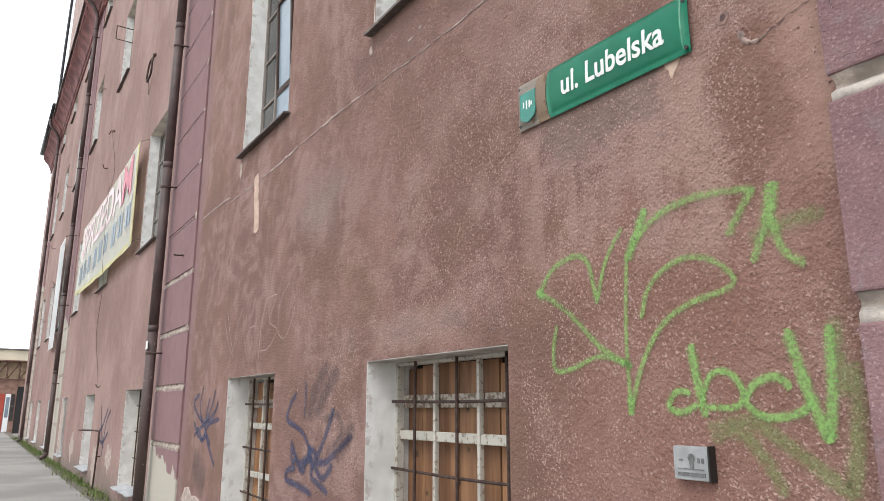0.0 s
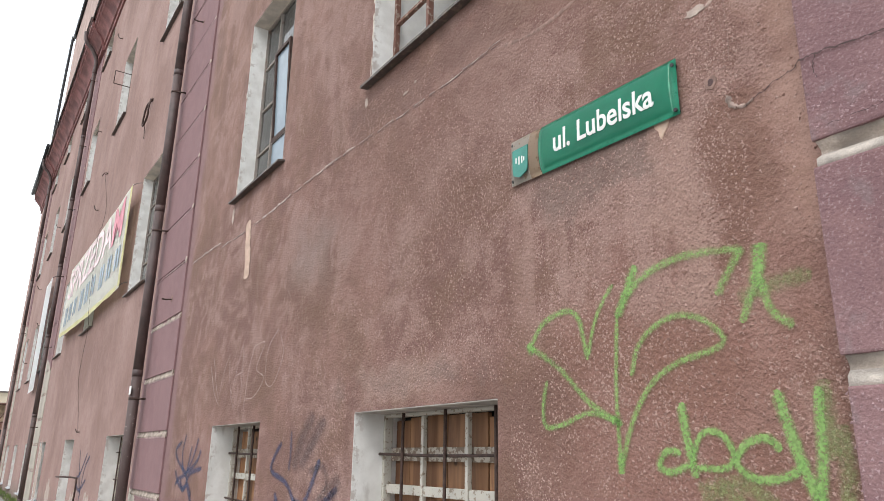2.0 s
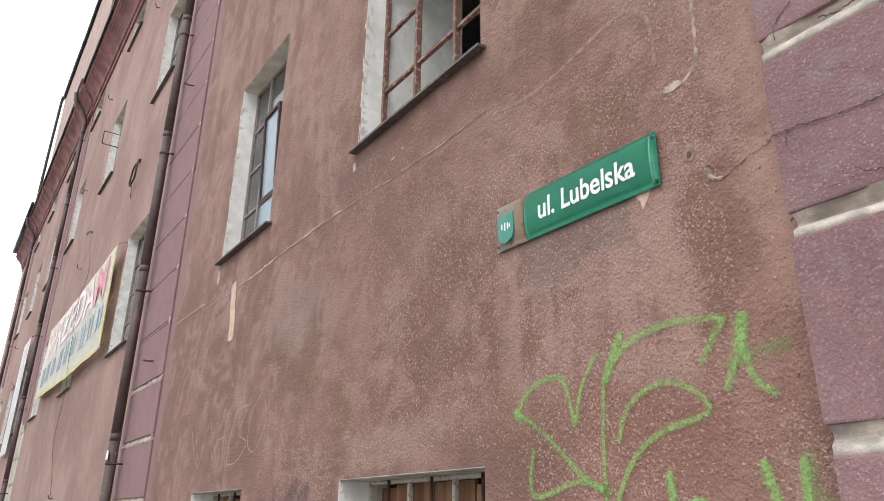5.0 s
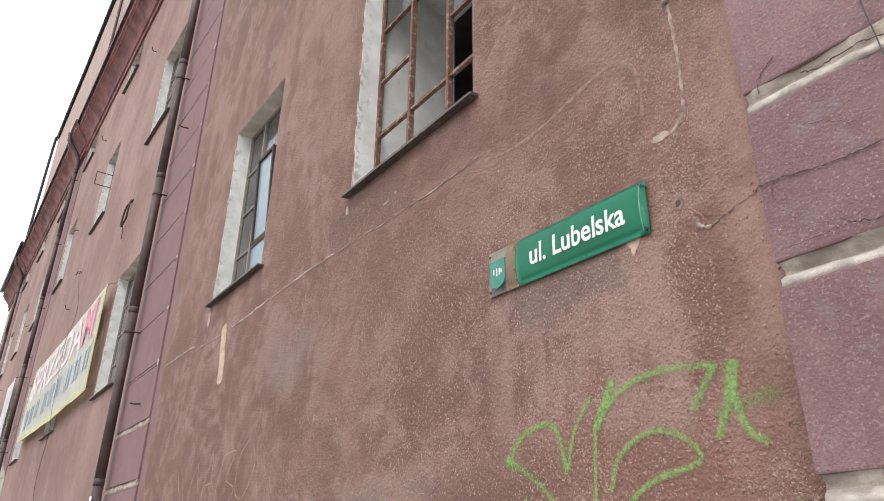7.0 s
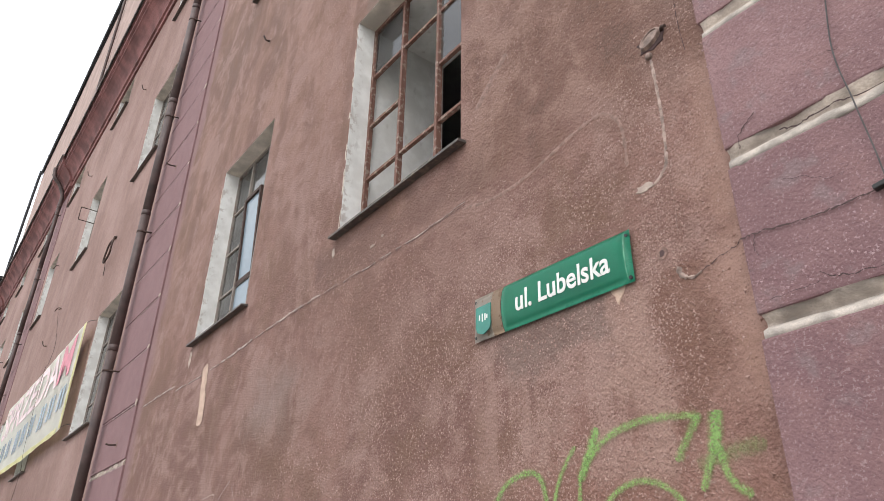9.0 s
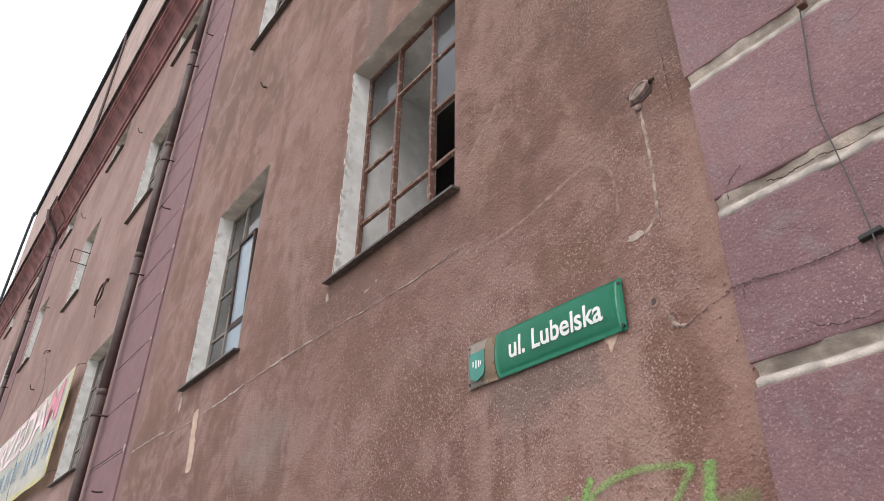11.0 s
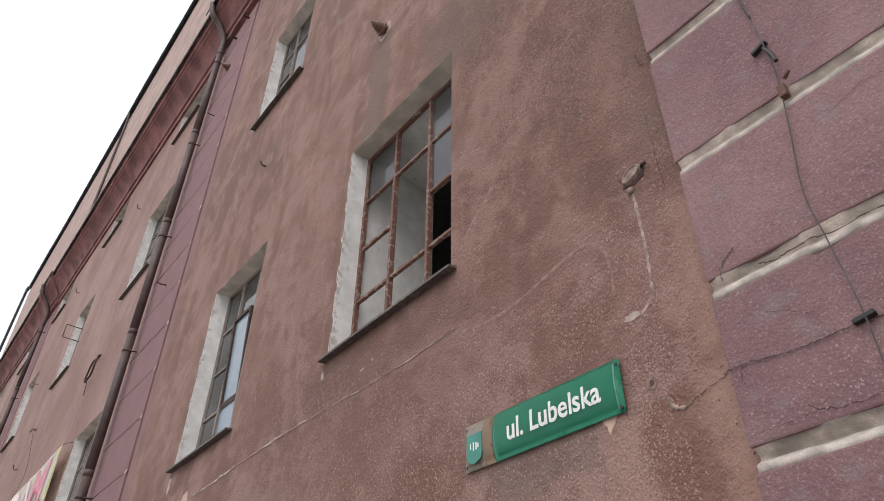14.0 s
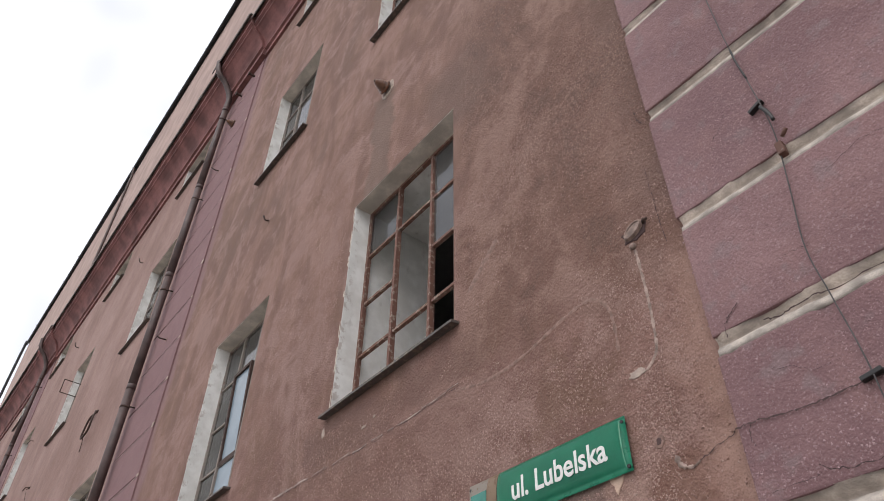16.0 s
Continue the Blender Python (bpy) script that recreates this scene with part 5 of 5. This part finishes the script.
for a, b in (((-13.95, 0.0, 10.05), (-13.95, -0.36, 10.05)), ((-13.95, -0.36, 10.05), (-13.95, -0.36, 9.72)), ((-13.95, 0.0, 9.72), (-13.95, -0.36, 9.72))):
    bm = bmesh.new()
    tube(bm, [a, b], 0.011, 6, smooth=False)
    part("iron_bar", bm, M_BAR, rack)
shackle = thing("wall_shackle", "bent rusty iron loop hanging from the wall", "bracket")
bm = bmesh.new()
tube(bm, [(-10.6, 0.0, 7.95), (-10.80, -0.06, 7.86), (-10.88, -0.08, 7.62), (-10.86, -0.08, 7.46), (-10.52, -0.08, 7.5), (-10.48, -0.08, 7.7), (-10.6, -0.04, 7.93)], 0.018, 7)
part("iron_loop", bm, M_BAR, shackle)
bm = bmesh.new()
tube(bm, [(-10.88, -0.08, 7.62), (-10.93, -0.03, 7.45), (-10.95, -0.012, 7.25)], 0.007, 6)
part("loose_wire", bm, M_BAR, shackle)
wire = thing("wall_wire", "thin dark wire hanging down the facade", "wire")
bm = bmesh.new()
tube(bm, [(-15.4, -0.06, 8.0), (-14.4, -0.05, 6.9), (-13.95, -0.12, 6.3), (-13.9, -0.175, 6.0), (-13.6, -0.175, 4.5), (-13.8, -0.1, 4.0), (-14.6, -0.03, 3.1), (-13.9, -0.02, 2.3), (-13.4, -0.04, 1.9)], 0.0042, 6)
part("wire_run", bm, M_BAR, wire)
bm = bmesh.new()
tube(bm, [(-15.4, -0.06, 8.0), (-15.4, 0.0, 8.04)], 0.010, 6, smooth=False)
part("wire_end", bm, M_BAR, wire)
rod = thing("bent_rod", "thin bent iron rod standing against the wall", "rod")
bm = bmesh.new()
tube(bm, [(-12.6, -0.06, 0.0), (-12.5, -0.06, 0.5), (-12.45, -0.06, 0.98), (-12.6, -0.08, 1.06), (-13.3, -0.3, 1.06)], 0.016, 7)
part("rod_run", bm, M_BAR, rod)
bm = bmesh.new()
tube(bm, [(-12.49, -0.06, 0.6), (-12.49, 0.0, 0.6)], 0.012, 6, smooth=False)
part("rod_clip", bm, M_BAR, rod)

cable = thing("wall_cable", "grey cable clipped down the purple pilaster", "cable")
bm = bmesh.new()
tube(bm, [(1.99, -0.07, 14.2), (1.97, -0.075, 8.0), (1.98, -0.075, 4.92), (1.985, -0.08, 4.45), (2.0, -0.085, 4.15), (2.01, -0.085, 3.82), (1.975, -0.075, 3.53), (1.94, -0.08, 3.24), (1.955, -0.08, 3.0), (1.975, -0.085, 2.66), (1.96, -0.075, 2.0), (1.97, -0.07, 0.3)], 0.0027, 8, 12)
part("sheath", bm, M_CABLE, cable)
for x, z, turn in ((1.985, 4.0, 20), (1.97, 2.705, 8)):
    bm = bmesh.new()
    box(bm, x - 0.038, x + 0.034, -0.088, -0.062, z - 0.008, z + 0.008, 0.003)
    bmesh.ops.rotate(bm, cent=(x, 0, z), matrix=Matrix.Rotation(radians(-turn), 3, "Y"), verts=bm.verts[:])
    part("clip", bm, M_BLACK, cable, "black cable clip")
bm = bmesh.new()
tube(bm, [(2.0, -0.085, 3.98), (2.025, -0.10, 3.90), (2.035, -0.11, 3.84)], [0.005, 0.008, 0.008, 0.008, 0.009, 0.009, 0.008], 7)
part("tape_wrap", bm, M_BLACK, cable, "black tape wrapping")
bm = bmesh.new()
tube(bm, [(1.985, -0.08, 4.42), (1.99, -0.085, 4.30), (2.0, -0.085, 4.18)], 0.0048, 7)
part("tape_wrap", bm, M_BLACK, cable, "black tape wrapping")
bm = bmesh.new()
box(bm, 1.99, 2.022, -0.095, -0.06, 3.675, 3.74, 0.006)
tube(bm, [(2.03, -0.09, 3.75), (2.06, -0.10, 3.77)], 0.009, 6, smooth=False)
part("rusty_clamp", bm, M_DARKRUST, cable, "rusty clamp")

for a, z in ((-10.52, 6.13), (-14.4, 6.14), (-18.4, 6.18), (-10.42, 4.27), (-18.85, 4.45)):
    bm = bmesh.new()
    tube(bm, [(a, -0.14, z), (a + 0.05, -0.08, z + 0.04), (a + 0.08, 0.0, z + 0.06)], 0.005, 6)
    part("tie_cord", bm, M_CABLE, banner, "grey tie cord")
for a in (-24.45, -26.35):
    bm = bmesh.new()
    tube(bm, [(a, -0.12, 7.24), (a, -0.05, 7.28), (a, 0.0, 7.3)], 0.012, 6)
    part("tie_cord", bm, M_CABLE, strip, "grey tie cord")

# ---- low buildings at the end of the street ----
shed = thing("street_end_building", "low brick workshop with a cream fascia and red gate", "building")
part("wall", slab(-58, -53, -9, 3.5, -0.12, 3.3), M_BRICK, shed)
part("upper_wall", slab(-58, -53.1, -9, 3.5, 3.3, 4.6), M_PALEBRICK, shed, "pale yellow brick")
part("fascia", slab(-58, -52.9, -9, 3.5, 4.6, 5.26), M_LIGHTBAND, shed, "cream fascia")
part("roof_edge", slab(-58, -52.8, -9, 3.5, 5.265, 5.36), M_ZINC, shed, "grey sheet roof edge")
part("gate", slab(-53.0, -52.92, -2.6, -0.46, -0.1, 2.42), M_DOORRED, shed, "red gate")
leaf = part("door", slab(-53.0, -52.93, -0.42, -0.12, -0.1, 2.4, 0.01), M_CLOTH, shed, "white door leaf")
part("door_panel", slab(-52.935, -52.92, -0.37, -0.17, 0.9, 2.2, 0.005), M_BLUEGLASS, leaf, "pale glass panel")
part("window", slab(-53.0, -52.94, -0.08, 0.12, 0.7, 2.4), M_DARK, shed, "dark window")
for k in range(4):
    part("window_bar", slab(-52.935, -52.92, -0.07 + 0.05 * k, -0.055 + 0.05 * k, 0.7, 2.4), M_ZINC, shed)
part("doorway", slab(-53.0, -52.95, 0.2, 0.6, -0.1, 2.9), M_DARK, shed, "dark doorway")
for k in range(7):
    bm = bmesh.new()
    y = -4.0 + 0.7 * k
    tube(bm, [(-52.7, y, 3.35), (-52.7, y + 0.7, 4.5)], 0.05, 5, smooth=False)
    tube(bm, [(-52.7, y + 0.7, 4.5), (-52.7, y + 0.7, 3.35)], 0.05, 5, smooth=False)
    part("truss_web", bm, M_RUST, shed, "rusty truss")
bm = bmesh.new()
tube(bm, [(-52.7, -4.2, 3.35), (-52.7, 1.2, 3.35)], 0.06, 5, smooth=False)
tube(bm, [(-52.7, -4.2, 4.5), (-52.7, 1.2, 4.5)], 0.06, 5, smooth=False)
part("truss_chord", bm, M_RUST, shed, "rusty truss")
part("canopy", slab(-53.1, -52.4, -4.3, 1.3, 4.51, 4.58), M_RUST, shed, "rusty canopy sheet")

# ---- grains of the roughcast ----
def grains(name, label, count, x0, x1, z0, z1, y, material, size, seed, keep, tall=1.0):
    """Small angular stones thrown on the wet render."""
    r = np.random.default_rng(seed)
    x, z = r.uniform(x0, x1, count), r.uniform(z0, z1, count)
    ok = np.array([keep(a, b) for a, b in zip(x, z)])
    x, z = x[ok], z[ok]
    n = len(x)
    s = size * r.uniform(0.5, 1.25, n)
    turn = r.uniform(0, 6.28, n)
    verts = np.zeros((n, 4, 3))
    for k in range(3):
        a = turn + k * 2.094 + r.uniform(-0.4, 0.4, n)
        verts[:, k] = np.stack([x + s * np.cos(a), np.full(n, y + 0.001), z + s * np.sin(a)], 1)
    verts[:, 3] = np.stack([x + s * r.uniform(-0.4, 0.4, n), y - tall * s * r.uniform(0.2, 0.5, n), z + s * r.uniform(-0.4, 0.4, n)], 1)
    base = np.arange(n)[:, None] * 4
    faces = np.concatenate([base + [0, 1, 3], base + [1, 2, 3], base + [2, 0, 3]])
    mesh = bpy.data.meshes.new(name)
    mesh.from_pydata(verts.reshape(-1, 3).tolist(), [], faces.tolist())
    mesh.materials.append(material)
    return tagged(new(name, mesh), label, "roughcast", kind="stuff")


def grain_paint(name, a, b):
    k = Nodes(name, 0.92)
    pale = k.step(k.math("ADD", k.noise(2.0, 6, rough=0.68, seed=4), k.math("MULTIPLY", k.island, 0.4)), 0.42, 0.85)
    k.color(k.mix(pale, a, b))
    return k.m


def clump(x, z, low, high, seed):
    return noise.noise((x * 0.9, z * 0.9, seed)) + 0.6 * noise.noise((x * 3.1, z * 3.1, seed + 5)) + 0.4 * noise.noise((x * 8.0, z * 8.0, seed)) > random.uniform(low, high)


def on_wall(x, z):
    if not clump(x, z, -0.5, 0.3, 3.0):
        return False
    if -1.72 < x < -0.05 and (z < 1.85 or z > 3.95):
        return False
    if -0.03 < x < 1.03 and 2.74 < z < 3.03:
        return False
    if 0.0 < x < 1.04 and 2.2 < z < 2.75 and random.random() < 0.6:
        return False
    if x > 1.24 and 1.9 < z < 3.7 and random.random() < 0.85:
        return False
    if x > 0.3 and z < 2.3 and random.random() < 0.5:
        return False
    if x < -0.3 and random.random() < 0.3:
        return False
    return x > -2.6 or random.random() < 0.6


def coarse(x, z):
    if x > 1.24 and 1.9 < z < 3.7:
        return random.random() < 0.12
    if -1.72 < x < -0.05 and (z < 1.85 or z > 3.95):
        return False
    if -0.03 < x < 1.03 and 2.74 < z < 3.03:
        return False
    if 0.0 < x < 1.04 and 2.2 < z < 2.75 and random.random() < 0.75:
        return False
    thick = 1.0 if x > 0.5 and z < 2.4 else 0.0
    return clump(x, z, -0.15 - thick, 0.5 - thick * 0.4, 3.0) and random.random() < min(1.0, max(0.4, (x + 0.15) / 0.6))


grains("roughcast_stones", "small stones of the brown roughcast render", 150000, -3.0, 1.475, 0.9, 7.6, 0.0, grain_paint("roughcast_stone", (0.235, 0.130, 0.103), (0.405, 0.282, 0.242)), 0.0074, 5, on_wall)
grains("roughcast_lumps", "coarse lumps of the brown roughcast render", 100000, -2.3, 1.475, 0.9, 7.2, 0.0, grain_paint("roughcast_lump", (0.215, 0.117, 0.092), (0.355, 0.232, 0.195)), 0.0098, 7, coarse)
in_groove = lambda x, z: min(abs(z - j - 0.012) for j in right_joints) > 0.062 and noise.noise((x * 2, z * 2, 1.0)) > random.uniform(-0.6, 0.5)
grains("roughcast_stones", "small stones of the purple roughcast blocks", 30000, 1.49, 2.9, 1.0, 6.0, -0.061, grain_paint("purple_stone", (0.255, 0.153, 0.160), (0.37, 0.255, 0.26)), 0.0056, 6, in_groove, 0.6)
grains("roughcast_lumps", "coarse lumps of the purple roughcast blocks", 9000, 1.49, 2.9, 1.0, 4.6, -0.061, grain_paint("purple_lump", (0.215, 0.127, 0.133), (0.29, 0.185, 0.19)), 0.0072, 8, in_groove, 0.5)
